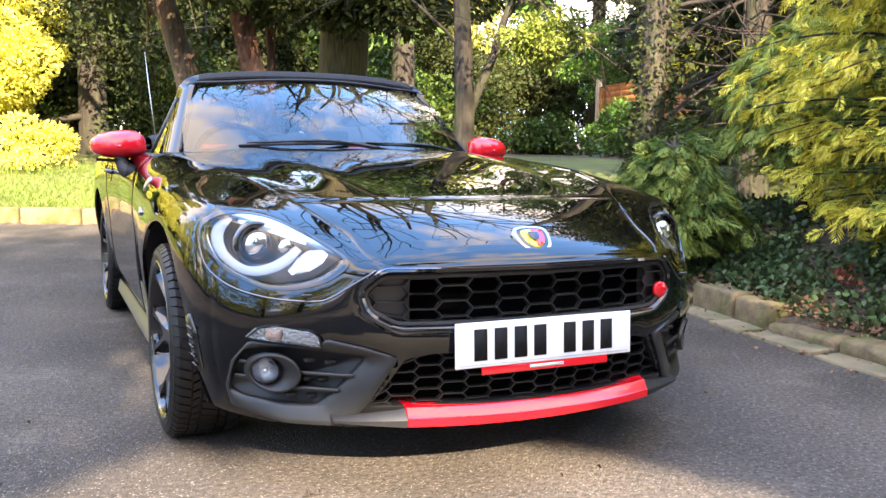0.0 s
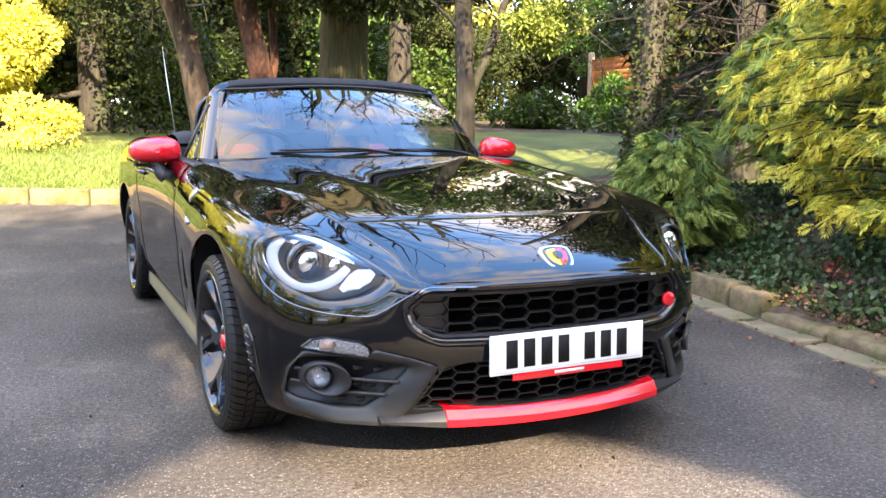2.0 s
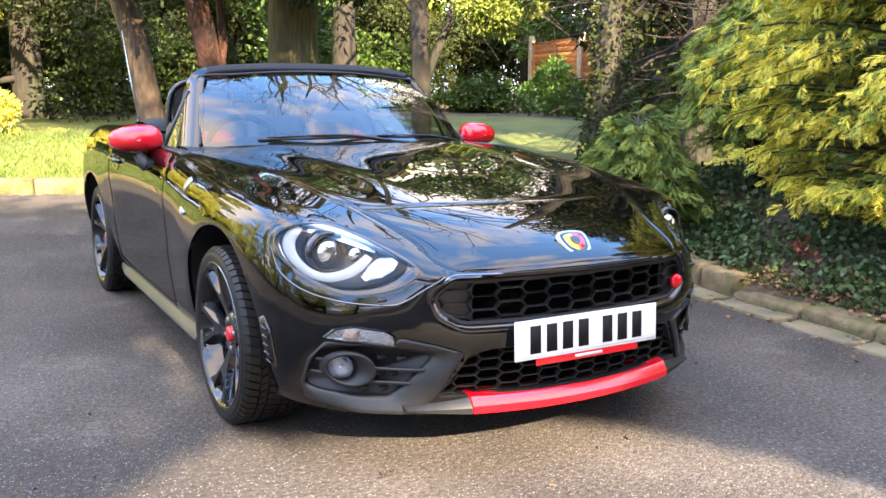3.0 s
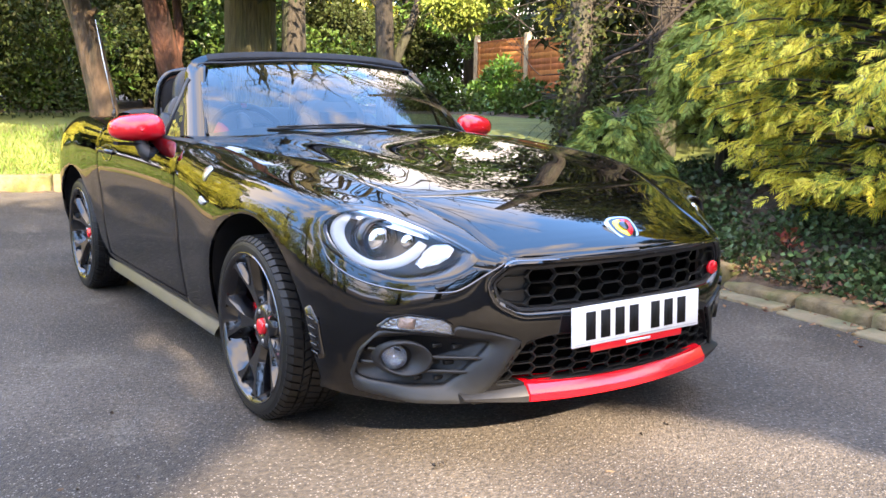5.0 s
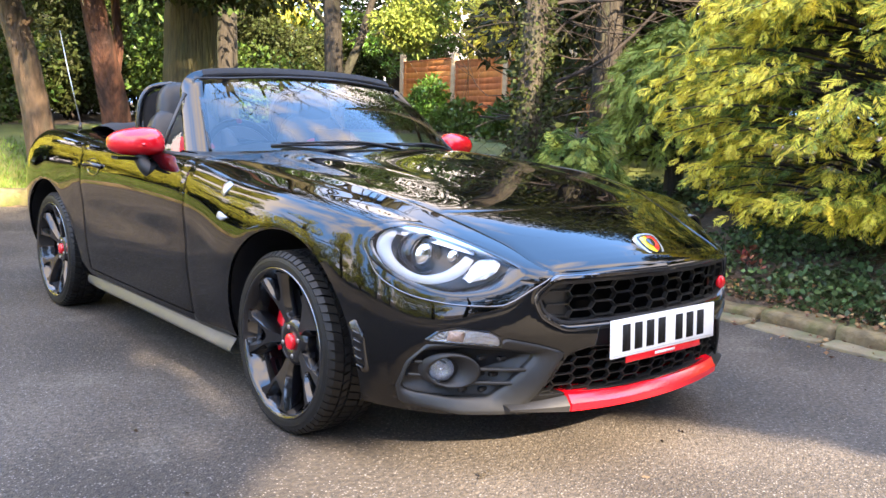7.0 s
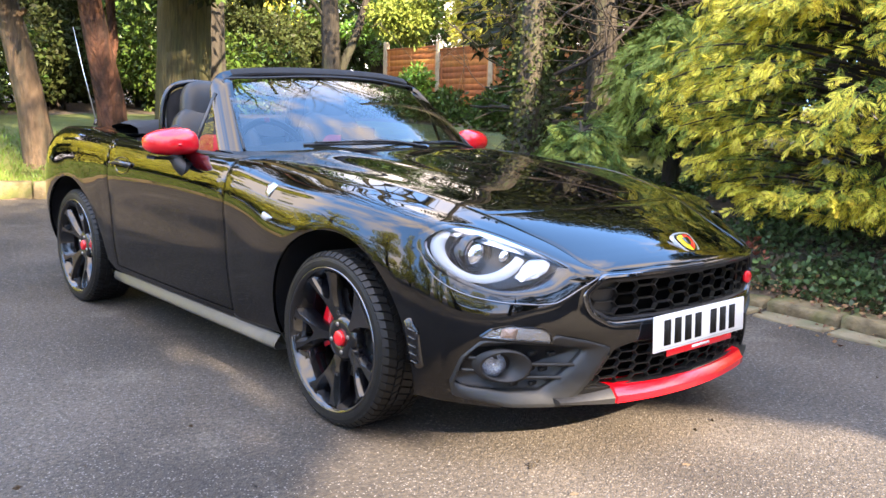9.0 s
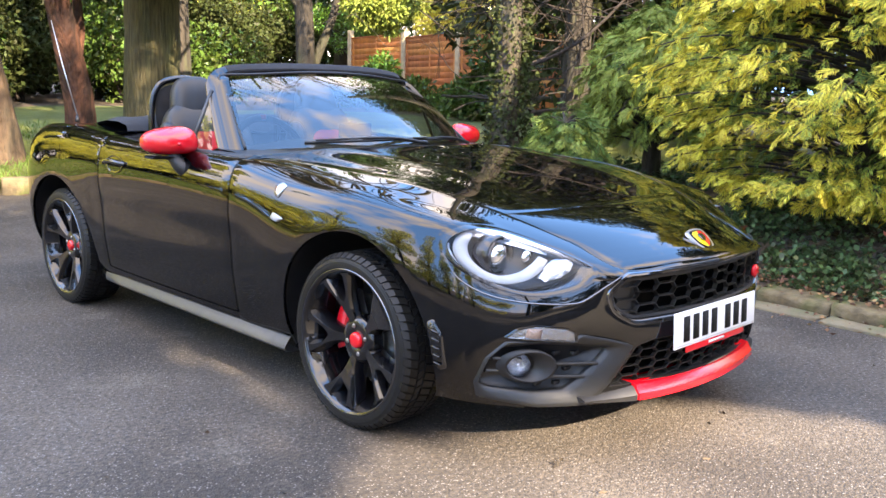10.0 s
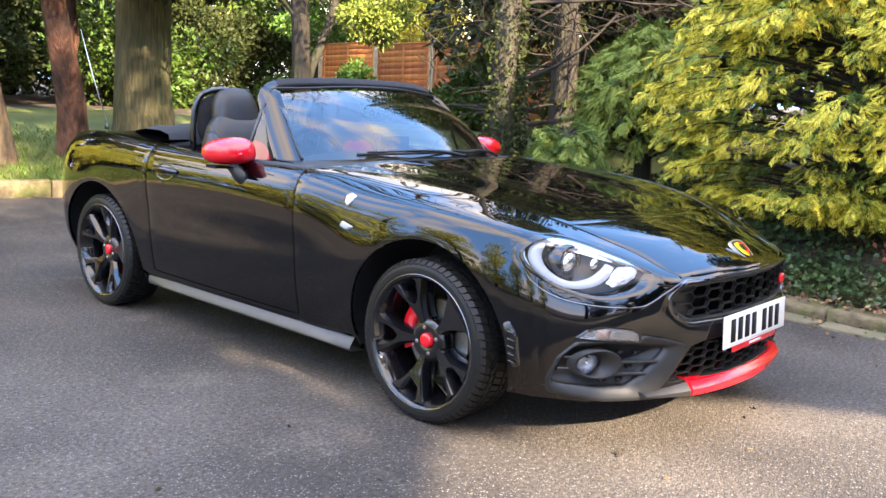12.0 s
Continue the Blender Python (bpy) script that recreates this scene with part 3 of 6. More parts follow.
def conifer(name, label, base, height, profile, branches, size, mats, seed, per=15, rise=.35, low=.0, squash=(1, 1), category="shrub", plate=0.0):
    """A feathery conifer: whorled boughs with drooping fans, paler towards the tips."""
    rng = np.random.RandomState(seed)
    gz = ground_z(base[0], base[1])
    t = thing(name, label, category, (base[0], base[1], gz))
    v, f = tube([(0, 0, -.15), (0.02, .03, height * .4), (0, 0, height * .95)], [.09, .06, .01], 10, .1, seed)
    shape("trunk", v, f, BARK, t)
    groups = [[], [], []]
    twigs = []
    for _ in range(branches):
        h = low + (height - low) * rng.beta(1.15, 1.25)
        az = rng.uniform(0, 2 * np.pi)
        reach = np.interp(h, [q[0] for q in profile], [q[1] for q in profile]) * rng.uniform(.72, 1.12)
        out = np.array([np.cos(az) * squash[0], np.sin(az) * squash[1], 0])
        r0 = rise * rng.uniform(.6, 1.4)
        pts = []
        for q in np.linspace(0, 1, 8):
            pts.append(out * reach * q + np.array([0, 0, h + reach * (r0 * q - r0 * .75 * q**3) - .08]))
        pts = np.array(pts)
        twigs.append(tube(pts - (0, 0, .03 if plate else 0), np.linspace(.014, .003, 8), 5, 0, 1, cap=False))
        side = np.array([-out[1], out[0], 0])
        qs = 1 - rng.beta(1.0, 1.7, per) * .62
        for q in qs:
            i = min(int(q * 7), 6)
            c = pts[i] + (pts[i + 1] - pts[i]) * (q * 7 - i) if q < 1 else pts[7]
            d = (pts[i + 1] - pts[i]) / (np.linalg.norm(pts[i + 1] - pts[i]) + 1e-9)
            dd = d + side * rng.uniform(-1.1, 1.1) * (1.15 - .5 * q) + rng.normal(size=3) * .18 + np.array([0, 0, .10])
            if plate:
                # flat boughs: the fans lie side by side in one drooping sheet
                a = rng.uniform(-1, 1)
                wide = plate * (1.12 - q) ** .6
                c = c + side * a * wide + np.array([0, 0, -.35 * wide * a * a + rng.normal() * .012])
                dd = d * .7 + side * a * .85 + rng.normal(size=3) * .34 + np.array([0, 0, -.12])
                q = q + (abs(a) - .5) * .22
            g = 0 if q + rng.normal() * .12 > .80 else 1 if q + rng.normal() * .12 > .60 else 2
            groups[g].append((c + rng.normal(size=3) * .025, dd))
    for g, m, nm in zip(groups, mats, ("tip_sprays", "mid_sprays", "inner_sprays")):
        if not g:
            continue
        p, d = np.array([a for a, _ in g]), np.array([b for _, b in g])
        v, f = sprays(rng, p, d, size)
        stuff(nm, v, f, m, t)
    v, f = joined(twigs)
    tagged(shape("bough_wood", v, f, TWIG, t), kind="stuff")
    return t


conifer("golden_conifer", "bushy golden-tipped conifer overhanging the kerb", (3.22, -.15), 2.9, [(0, .8), (.3, 1.1), (.6, 1.22), (.9, 1.25), (1.4, .92), (2.1, .55), (2.9, .12)], 470, .073, (GOLD, LIME, GREENC), 3, per=54, low=.03, squash=(1.0, 1.16), plate=.28)
conifer("juniper_bush", "small green juniper bush beside the golden conifer", (2.50, 1.70), .92, [(-.1, .34), (.3, .46), (.92, .15)], 210, .083, (FRESH, GREENC, GREENC), 5, per=17, rise=.8, low=.2)
conifer("green_conifer", "mid-green conifer behind the golden one", (3.62, 1.66), 1.4, [(0, .5), (.6, .68), (1.0, .52), (1.4, .12)], 200, .10, (FRESH, FRESH, GREENC), 9, per=22, rise=.7, low=.35, category="tree", plate=.2)

# ivy bed between kerb and conifer
rng = np.random.RandomState(21)
n = 34000
yy = rng.uniform(-3.2, 2.6, n)
off = rng.beta(1.1, 1.6, n) * 1.7 + .13
xx = np.array([edge_x(q) for q in yy]) + off
zz = np.array([ground_z(a, b) for a, b in zip(xx, yy)]) + rng.uniform(.0, .10, n) * np.clip(off * 3, .2, 1)
keep = np.array([noise.noise(Vector((a * 1.7, b * 1.7, 0))) for a, b in zip(xx, yy)]) + rng.uniform(-.25, .45, n) > -.08
p = np.stack([xx, yy, zz], 1)[keep]
d = rng.normal(size=p.shape) * (1, 1, .35) + (-.4, -.3, .15)
v, f = leaves(p, d, .036, .034, rng, .1)
tagged(stuff("ivy_bed", v, f, IVY), "dark green ivy leaves carpeting the bank", "ivy", kind="stuff")
n = 1500
yy = rng.uniform(-3.2, 2.4, n)
off = np.abs(rng.normal(size=n)) * .16 + .06
xx = np.array([edge_x(q) for q in yy]) + off
zz = np.array([ground_z(a, b) for a, b in zip(xx, yy)]) + rng.uniform(.02, .05, n)
p = np.stack([xx, yy, zz], 1)
v, f = leaves(p, rng.normal(size=p.shape) * (1, 1, .25), .034, .02, rng, .2)
tagged(stuff("fallen_leaves", v, f, DEADLEAF), "brown fallen leaves along the kerb", "leaves", kind="stuff")
n = 260
yy = rng.uniform(-2.2, 2.2, n)
xx = np.array([edge_x(q) for q in yy]) - np.abs(rng.normal(size=n)) * .12
p = np.stack([xx, yy, np.full(n, .012)], 1)
v, f = leaves(p, rng.normal(size=p.shape) * (1, 1, .12), .03, .016, rng, .15)
tagged(stuff("leaf_litter", v, f, DEADLEAF), "scattered leaf litter in the gutter", "leaves", kind="stuff")
n = 46
p = np.stack([rng.uniform(-2.6, 1.6, n), rng.uniform(-2.2, .4, n), np.full(n, .006)], 1)
p[:5] = (-.56, -.67, .006) + rng.normal(size=(5, 3)) * (.012, .008, .001)
v, f = leaves(p, rng.normal(size=p.shape) * (1, 1, .1), .026, .012, rng, .2)
tagged(stuff("tarmac_debris", v, f, SOIL), "dark leaf scraps and twigs on the tarmac", "debris", kind="stuff")
shoot_spots = [(2.42, .28), (2.5, -.62)]
for sx, sy in shoot_spots:
    n = 40
    g = ground_z(sx, sy)
    sh = thing("red_shoot", "small plant with red young leaves in the ivy", "plant", (sx, sy, g), "red plants in the ivy")
    u = rng.normal(size=(n, 3)) * (1, 1, .6) + (0, 0, .7)
    p = rng.normal(size=(n, 3)) * (.035, .035, .035) + (0, 0, .12)
    v, f = leaves(p, u, .042, .02, rng, .1)
    stuff("foliage", v, f, REDLEAF, sh)
    v, f = joined([tube([(0, 0, -.03), tuple(rng.normal(size=3) * .02 + (0, 0, .08)), tuple(q)], [.004, .003, .002], 5) for q in p[:6]])
    tagged(shape("stem_growth", v, f, TWIG, sh), kind="stuff")

# -- named trunks behind the car --
oak_z = .0
trunk_tree("oak_tree", "thick olive-brown tree trunk on the lawn", (2.09, 7.05), [(0, 0, -.25), (0, 0, .12), (.0, .02, .6), (0.02, 0, 1.6), (-.02, 0, 2.6), (.05, .1, 6)], [.40, .33, .29, .275, .30, .24], OAKBARK, 11,
           limbs=[((0, 0, 1.75), (-.8, -.3, .25), 1.8, .08, 2), ((0, 0, 2.0), (.9, -.2, .3), 2.0, .09, 2), ((0, .0, 3.4), (.3, -.8, .6), 3.0, .11, 3), ((0, .0, 4.2), (-.9, -.5, .7), 3.2, .11, 2), ((0, .1, 4.8), (.9, -.3, .8), 3.2, .11, 2), ((.05, .1, 5.4), (-.3, -.9, 1), 3.2, .10, 2), ((.05, .1, 5.8), (.3, -.4, 1.2), 3.4, .10, 3), ((.05, .1, 5.9), (-.6, .2, 1.2), 3.0, .10, 3), ((0, 0, 3.9), (.05, -.95, .62), 4.2, .06, 4), ((.05, .1, 5.0), (-.4, -.85, .7), 4.0, .05, 4)],
           crown=(lumps(np.random.RandomState(31), (-.9, -.7, 2.15), (2.7, 1.2, .6), 52, .36), 16000, .10, DARKLEAF))
trunk_tree("pine_tree", "leaning red-barked pine trunk", (1.22, 7.05), [(0.06, 0, -.2), (.05, 0, .15), (-.02, -.12, .55), (-.22, -.35, 1.15), (-.42, -.55, 1.9), (-.55, -.6, 3), (-.6, -.5, 6)], [.20, .165, .145, .12, .105, .11, .09], PINEBARK, 12,
           limbs=[((-.06, -.2, .75), (.12, .1, 1), 2.2, .055, 1)],
           crown=(lumps(np.random.RandomState(2), (-.6, .3, 5.8), (1.6, 1.5, 1.0), 22, .5), 6000, .12, DARKLEAF))
trunk_tree("leaning_tree", "slanting pale-barked tree with a sawn branch stub", (.50, 7.15), [(.08, 0, -.25), (.05, 0, .1), (-.02, 0, .6), (-.14, .05, 1.3), (-.36, .1, 2.1), (-1.0, .3, 4.2)], [.22, .165, .14, .125, .12, .10], LEANBARK, 13,
           limbs=[((-.17, .05, 1.35), (.5, -.4, .5), .22, .05, 0), ((-.5, .1, 1.9), (.4, .2, .8), 1.7, .05, 2), ((-.8, .2, 2.6), (-.8, -.2, .5), 1.6, .05, 2), ((-.9, .3, 3.9), (-.3, -.5, .9), 2.6, .07, 4), ((-1.0, .3, 4.1), (.4, -.3, 1), 2.4, .07, 4)],
           )
slender, _ = trunk_tree("slender_tree", "slender dark mossy forked trunk with hanging green sprays", (2.62, 4.95), [(0, 0, -.2), (0, 0, .2), (.02, .03, .8), (0, .05, 1.6), (-.05, .1, 3), (0, .2, 5)], [.13, .105, .095, .085, .07, .04], BARK, 14,
           limbs=[((.01, .03, .75), (.28, .08, 1), 1.9, .05, 1), ((.0, .05, 1.5), (-.6, .1, .7), 1.2, .022, 2), ((0, .05, 2.1), (.95, -.45, -.12), 1.3, .018, 3)],
           crown=(lumps(np.random.RandomState(4), (.1, .3, 2.95), (1.2, .9, .6), 18, .34), 5200, .08, LAUREL))
rng = np.random.RandomState(44)
p, u = blob_points(rng, lumps(rng, (.72, -.35, 1.62), (.42, .4, .26), 22, .15), 5200)
v, f = leaves(p, u + rng.normal(size=p.shape) * .8 + (0, 0, -.5), .055, .022, rng, .15)
stuff("hanging_sprays", v, f, FRESH, slender, "bright green hanging sprays")
ivy_tree, _ = trunk_tree("ivy_clad_tree", "ivy-clad trunk with dead side branches", (3.2, 2.86), [(0, 0, -.3), (-.02, 0, .1), (.0, .02, .6), (.06, .05, 1.3), (.08, .05, 2.2), (.0, .1, 5)], [.22, .15, .115, .10, .095, .06], IVYBARK, 15,
           limbs=[((.04, .02, .62), (.95, -.1, .28), 1.0, .030, 2), ((.04, .02, .75), (.8, .4, .35), 1.1, .022, 2), ((.05, .03, 1.0), (.9, -.35, .45), 1.3, .020, 3), ((.06, .05, 1.3), (.8, .2, .6), 1.4, .018, 3), ((.06, .05, 1.7), (.7, -.5, .3), 1.4, .018, 3), ((.06, .05, 2.1), (-.5, -.5, .9), 1.2, .02, 2)],
           crown=(lumps(np.random.RandomState(5), (.3, .3, 3.0), (1.6, 1.3, .8), 18, .34), 3000, .09, DARKLEAF, TWIG))
n = 2600
h = rng.beta(.9, 1.6, n) * 1.9
a = rng.uniform(0, 2 * np.pi, n)
rad = np.interp(h, [0, .3, .9, 1.9], [.30, .19, .15, .12]) * rng.uniform(.75, 1.15, n)
p = np.stack([rad * np.cos(a) + .03 * h, rad * np.sin(a), h], 1)
u = np.stack([np.cos(a), np.sin(a), rng.uniform(-.9, .1, n)], 1)
v, f = leaves(p, u + rng.normal(size=(n, 3)) * .5, .042, .036, rng, .1)
# Darker leaf than the ivy bed: the trunk's shade is in its colour.
stuff("ivy_leaves", v, f, DARKLEAF, ivy_tree)

# brown lower twigs of a conifer behind the ivy-clad trunk
trunk_tree("twiggy_conifer", "conifer with bare brown lower twigs", (4.55, 3.15), [(0, 0, -.2), (0, 0, 1.2), (0, 0, 2.6), (0, 0, 4.2)], [.16, .13, .11, .04], BARK, 18,
           limbs=[((0, 0, h_), (-math.cos(a_), -math.sin(a_), -.05), 1.15, .009, 3) for h_, a_ in zip(np.linspace(.55, 2.3, 26), np.random.RandomState(6).uniform(-1.2, 2.2, 26))],
           crown=(lumps(np.random.RandomState(9), (0, 0, 3.1), (1.2, 1.2, .8), 26, .45), 9000, .11, DARKLEAF, TWIG))
# -- fence beyond the lawn --
fence = thing("garden_fence", "orange-brown lapped timber fence with concrete posts", "fence")
run = [(10.5, 14.04), (10.08, 11.74), (9.53, 9.62), (8.95, 7.5), (8.4, 5.4), (7.9, 3.3)]
for k, (px, py) in enumerate(run):
    top_z = 2.44 - .08 * k
    ps = part("fence_post", box_bm((.11, .11, 2.2), (px, py, top_z - 1.04), .012), POST, fence)
    if k:
        qx, qy = run[k - 1]
        ang = math.degrees(math.atan2(py - qy, px - qx))
        ln = math.hypot(px - qx, py - qy) - .12
        cx, cy = (px + qx) / 2, (py + qy) / 2
        for j in range(15):
            zz_ = top_z - .12 - j * .118
            bd = part("fence_board", box_bm((ln, .014, .135), (0, 0, 0), .003, 1), FENCE, fence)
            bd.matrix_local = pose(cx, cy, zz_, 7 + RNG.uniform(-1.5, 1.5), RNG.uniform(-.3, .3), ang)
        part("fence_cap", box_bm((ln, .05, .035), (0, 0, 0), .006), FENCE, fence).matrix_local = pose(cx, cy, top_z - .04, 0, 0, ang)
        for s in (-.46, 0, .46):
            part("fence_batten", box_bm((.04, .03, 1.75), (0, 0, 0), .004), FENCE, fence).matrix_local = pose(cx + s * ln * math.cos(radians(ang)), cy + s * ln * math.sin(radians(ang)), top_z - .95, 0, 0, ang)

# -- shrubs along the back of the lawn --
back = [(-7.5, 12.5, 1.6), (-5.6, 12.2, 1.5), (-3.8, 12.8, 1.7), (-2.2, 12.0, 1.4), (-.6, 12.6, 1.6), (1.0, 12.2, 1.4), (2.6, 12.5, 1.5), (4.2, 12.2, 1.5), (5.4, 12.2, 1.3), (7.6, 11.6, .95), (8.1, 9.0, .9), (7.4, 7.0, .95)]
for k, (bx, by, bz) in enumerate(back):
    m = (DARKLEAF, LAUREL, DARKLEAF, LAUREL)[k % 4] if k < 8 else LAUREL
    bush("laurel_shrub", "glossy evergreen shrub at the edge of the lawn", (bx, by, bz), (1.15, .8, .85) if k < 9 else (1.0, .6, .4), 5200, .11, m, 40 + k, 22, .42 if k < 9 else .3)

bush("sunlit_shrub", "yellow-green shrub with sunlight in its leaf colour", (-1.75, 10.3, 2.3), (1.15, .8, 1.85), 20000, .07, BRIGHTLEAF, 61, 34, .33)
bush("sunlit_shrub", "yellow-green shrub with sunlight in its leaf colour", (-4.1, 10.2, 2.1), (1.4, 1.0, 1.6), 13000, .085, BRIGHTLEAF, 62, 36, .42)
bush("sunlit_shrub", "low yellow-green shrub by the edging, sunlight in its leaf colour", (-1.15, 8.5, .78), (.36, .35, .34), 2600, .06, BRIGHTLEAF, 63, 16, .17)
bush("sunlit_shrub", "yellow-green shrub with sunlight in its leaf colour", (-7.6, 10.0, 1.8), (1.5, 1.3, 1.5), 9000, .10, BRIGHTLEAF, 64, 32, .5)

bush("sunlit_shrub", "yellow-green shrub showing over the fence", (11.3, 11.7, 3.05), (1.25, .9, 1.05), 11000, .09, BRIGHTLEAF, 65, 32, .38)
bush("laurel_shrub", "sunlit green shrub showing over the fence", (11.4, 14.6, 3.0), (1.4, .9, 1.05), 9000, .10, BRIGHTLAUREL, 68, 30, .4)
# Added fill: dark leaves close sky holes and stand for shade between boughs.
bush("dark_shrub", "dark fill shrub added behind the golden conifer", (4.75, -.5, 1.35), (.75, 1.5, .85), 11000, .085, DARKLEAF, 69, 36, .34)
bush("laurel_shrub", "dense bright laurel in front of the fence", (9.15, 11.5, 1.25), (.6, .5, .6), 6500, .10, BRIGHTLAUREL, 66, 22, .26)
bush("laurel_shrub", "dense dark laurel in front of the fence", (7.75, 7.0, 1.2), (.6, .55, .7), 7000, .09, LAUREL, 67, 26, .26)

# -- tall evergreens round the garden --
def evergreen(label, base, height, width, count, seed, leaf=.2, material=DARKLEAF, low=1.0, n_lumps=40, size=.9, bark=BARK, name="evergreen_tree"):
    rng = np.random.RandomState(seed)
    bl = []
    for k in range(n_lumps):
        h = low + (height - low) * rng.beta(1, 1.25)
        rr = width * (1 - .75 * (h - low) / (height - low)) * math.sqrt(rng.rand())
        a = rng.uniform(0, 2 * np.pi)
        s = size * rng.uniform(.6, 1.3)
        bl.append((np.array([rr * np.cos(a), rr * np.sin(a), h]), (s, s, s * .5)))
    lm = [((0, 0, low + (height - low) * q), (np.cos(a), np.sin(a), .15), width * .8, .05, 1) for q, a in zip(rng.uniform(0, .7, 9), rng.uniform(0, 6.3, 9))]
    return trunk_tree(name, label, base, [(0, 0, -.2), (0, 0, height * .3), (.1, .1, height * .6), (0, 0, height * .95)], [.22, .17, .12, .03], bark, seed, limbs=lm, crown=(bl, count, leaf, material), sides=12)


for k, (ex, ey, eh, ew, cnt, low) in enumerate([(-6.5, 15.5, 10, 2.9, 17000, .6), (-3.2, 15.8, 11, 2.8, 18000, .8), (-.4, 15.0, 11.5, 2.7, 19000, 1.2), (2.4, 15.6, 12, 2.7, 19000, 1.2), (5.2, 15.2, 11, 2.5, 16000, 1.6), (-.35, 10.9, 7.5, 1.5, 36000, .25), (4.3, 10.6, 8, 1.6, 8000, 2.0), (8.2, 17.5, 8, 2.2, 6000, 2.6), (13.5, 13.0, 10, 2.6, 8000, 2.6), (12.0, 19.5, 7, 2.4, 9000, 1.2), (9.0, 22.0, 8, 2.4, 9000, .8), (11.2, 8.2, 7, 2.4, 11000, 1.9), (6.3, 3.9, 6.0, 2.1, 19000, .3), (7.0, 1.2, 5.6, 2.1, 17000, .3), (6.4, -1.8, 5.2, 2.0, 15000, .3), (9.5, 4.5, 8.6, 2.4, 12000, 1.0), (12.2, 10.6, 7.6, 2.6, 10000, 3.4), (11.8, 16.0, 10.5, 2.6, 10000, 3.2)]):
    # Some trees get lighter leaves, tree 7 sun-coloured ones, to brighten the background.
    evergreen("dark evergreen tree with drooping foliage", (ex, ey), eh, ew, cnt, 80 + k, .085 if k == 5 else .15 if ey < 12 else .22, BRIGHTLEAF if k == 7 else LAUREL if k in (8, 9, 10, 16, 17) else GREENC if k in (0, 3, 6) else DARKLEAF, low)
# tall trees left of and behind the drive, the left ones coloured as sunlit
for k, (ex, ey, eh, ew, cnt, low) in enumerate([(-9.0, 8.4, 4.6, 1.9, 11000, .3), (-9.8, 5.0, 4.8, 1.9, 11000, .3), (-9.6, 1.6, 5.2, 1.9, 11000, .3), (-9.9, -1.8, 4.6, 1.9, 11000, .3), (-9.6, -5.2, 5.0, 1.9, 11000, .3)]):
    evergreen("yellow-green tree beyond the drive, sunlight in its leaf colour", (ex, ey), eh, ew, cnt, 110 + k, .13, BRIGHTLEAF, low, size=.6)
evergreen("tall yellow-green tree beyond the lawn, sunlight in its leaf colour", (-5.4, 12.4), 7.5, 2.0, 16000, 119, .13, BRIGHTLEAF, .6, size=.65)
# Unseen evergreens added behind the drive to cast shade and be mirrored.
for k, (ex, ey, eh, ew, cnt, low) in enumerate([(5.6, -9.6, 5.6, 2.2, 12000, .3), (7.5, -7.5, 7.5, 2.4, 9000, .3)]):
    evergreen("unseen dark evergreen added for shade and reflections", (ex, ey), eh, ew, cnt, 130 + k, .2, DARKLEAF, low, n_lumps=60)
bare_rng = np.random.RandomState(5)
bl_ = [((0, 0, 2.4 + .5 * k), (math.cos(k * 2.4), math.sin(k * 2.4) * .9 + .25, .75), 2.7 - .15 * k, .085 - .006 * k, 4) for k in range(8)]
trunk_tree("bare_tree", "leafless deciduous tree behind the drive", (-8.6, -9.0), [(0, 0, -.3), (0, 0, 1), (.1, .1, 3), (0, .4, 5.5), (.2, .9, 8.5)], [.28, .2, .16, .11, .04], BARK, 150, limbs=bl_)

# added unseen shade trees, crowns cut so low sun leaves one patch on tarmac
SUN_PATCH = [(-1.34, -.72), (-1.20, -.45), (-1.05, -.29), (-.86, -.235), (-.62, -.28), (-.38, -.38), (0, -.54), (.25, -.69), (.42, -.90), (.52, -1.25), (.62, -1.8), (.66, -2.6), (.45, -3.6), (-.3, -4.2), (-1.2, -3.9), (-1.5, -2.6), (-1.42, -1.3)]


def patch_distance(x, y):
    """Distance from (x, y) to the sun patch's outline, minus inside it."""
    d, inside_ = 9.0, False
    for (ax, ay), (bx, by) in zip(SUN_PATCH, SUN_PATCH[1:] + SUN_PATCH[:1]):
        t = max(0, min(1, ((x - ax) * (bx - ax) + (y - ay) * (by - ay)) / ((bx - ax) ** 2 + (by - ay) ** 2)))
        d = min(d, math.hypot(x - ax - t * (bx - ax), y - ay - t * (by - ay)))
        if (ay > y) != (by > y) and x < (bx - ax) * (y - ay) / (by - ay) + ax:
            inside_ = not inside_
    return -d if inside_ else d


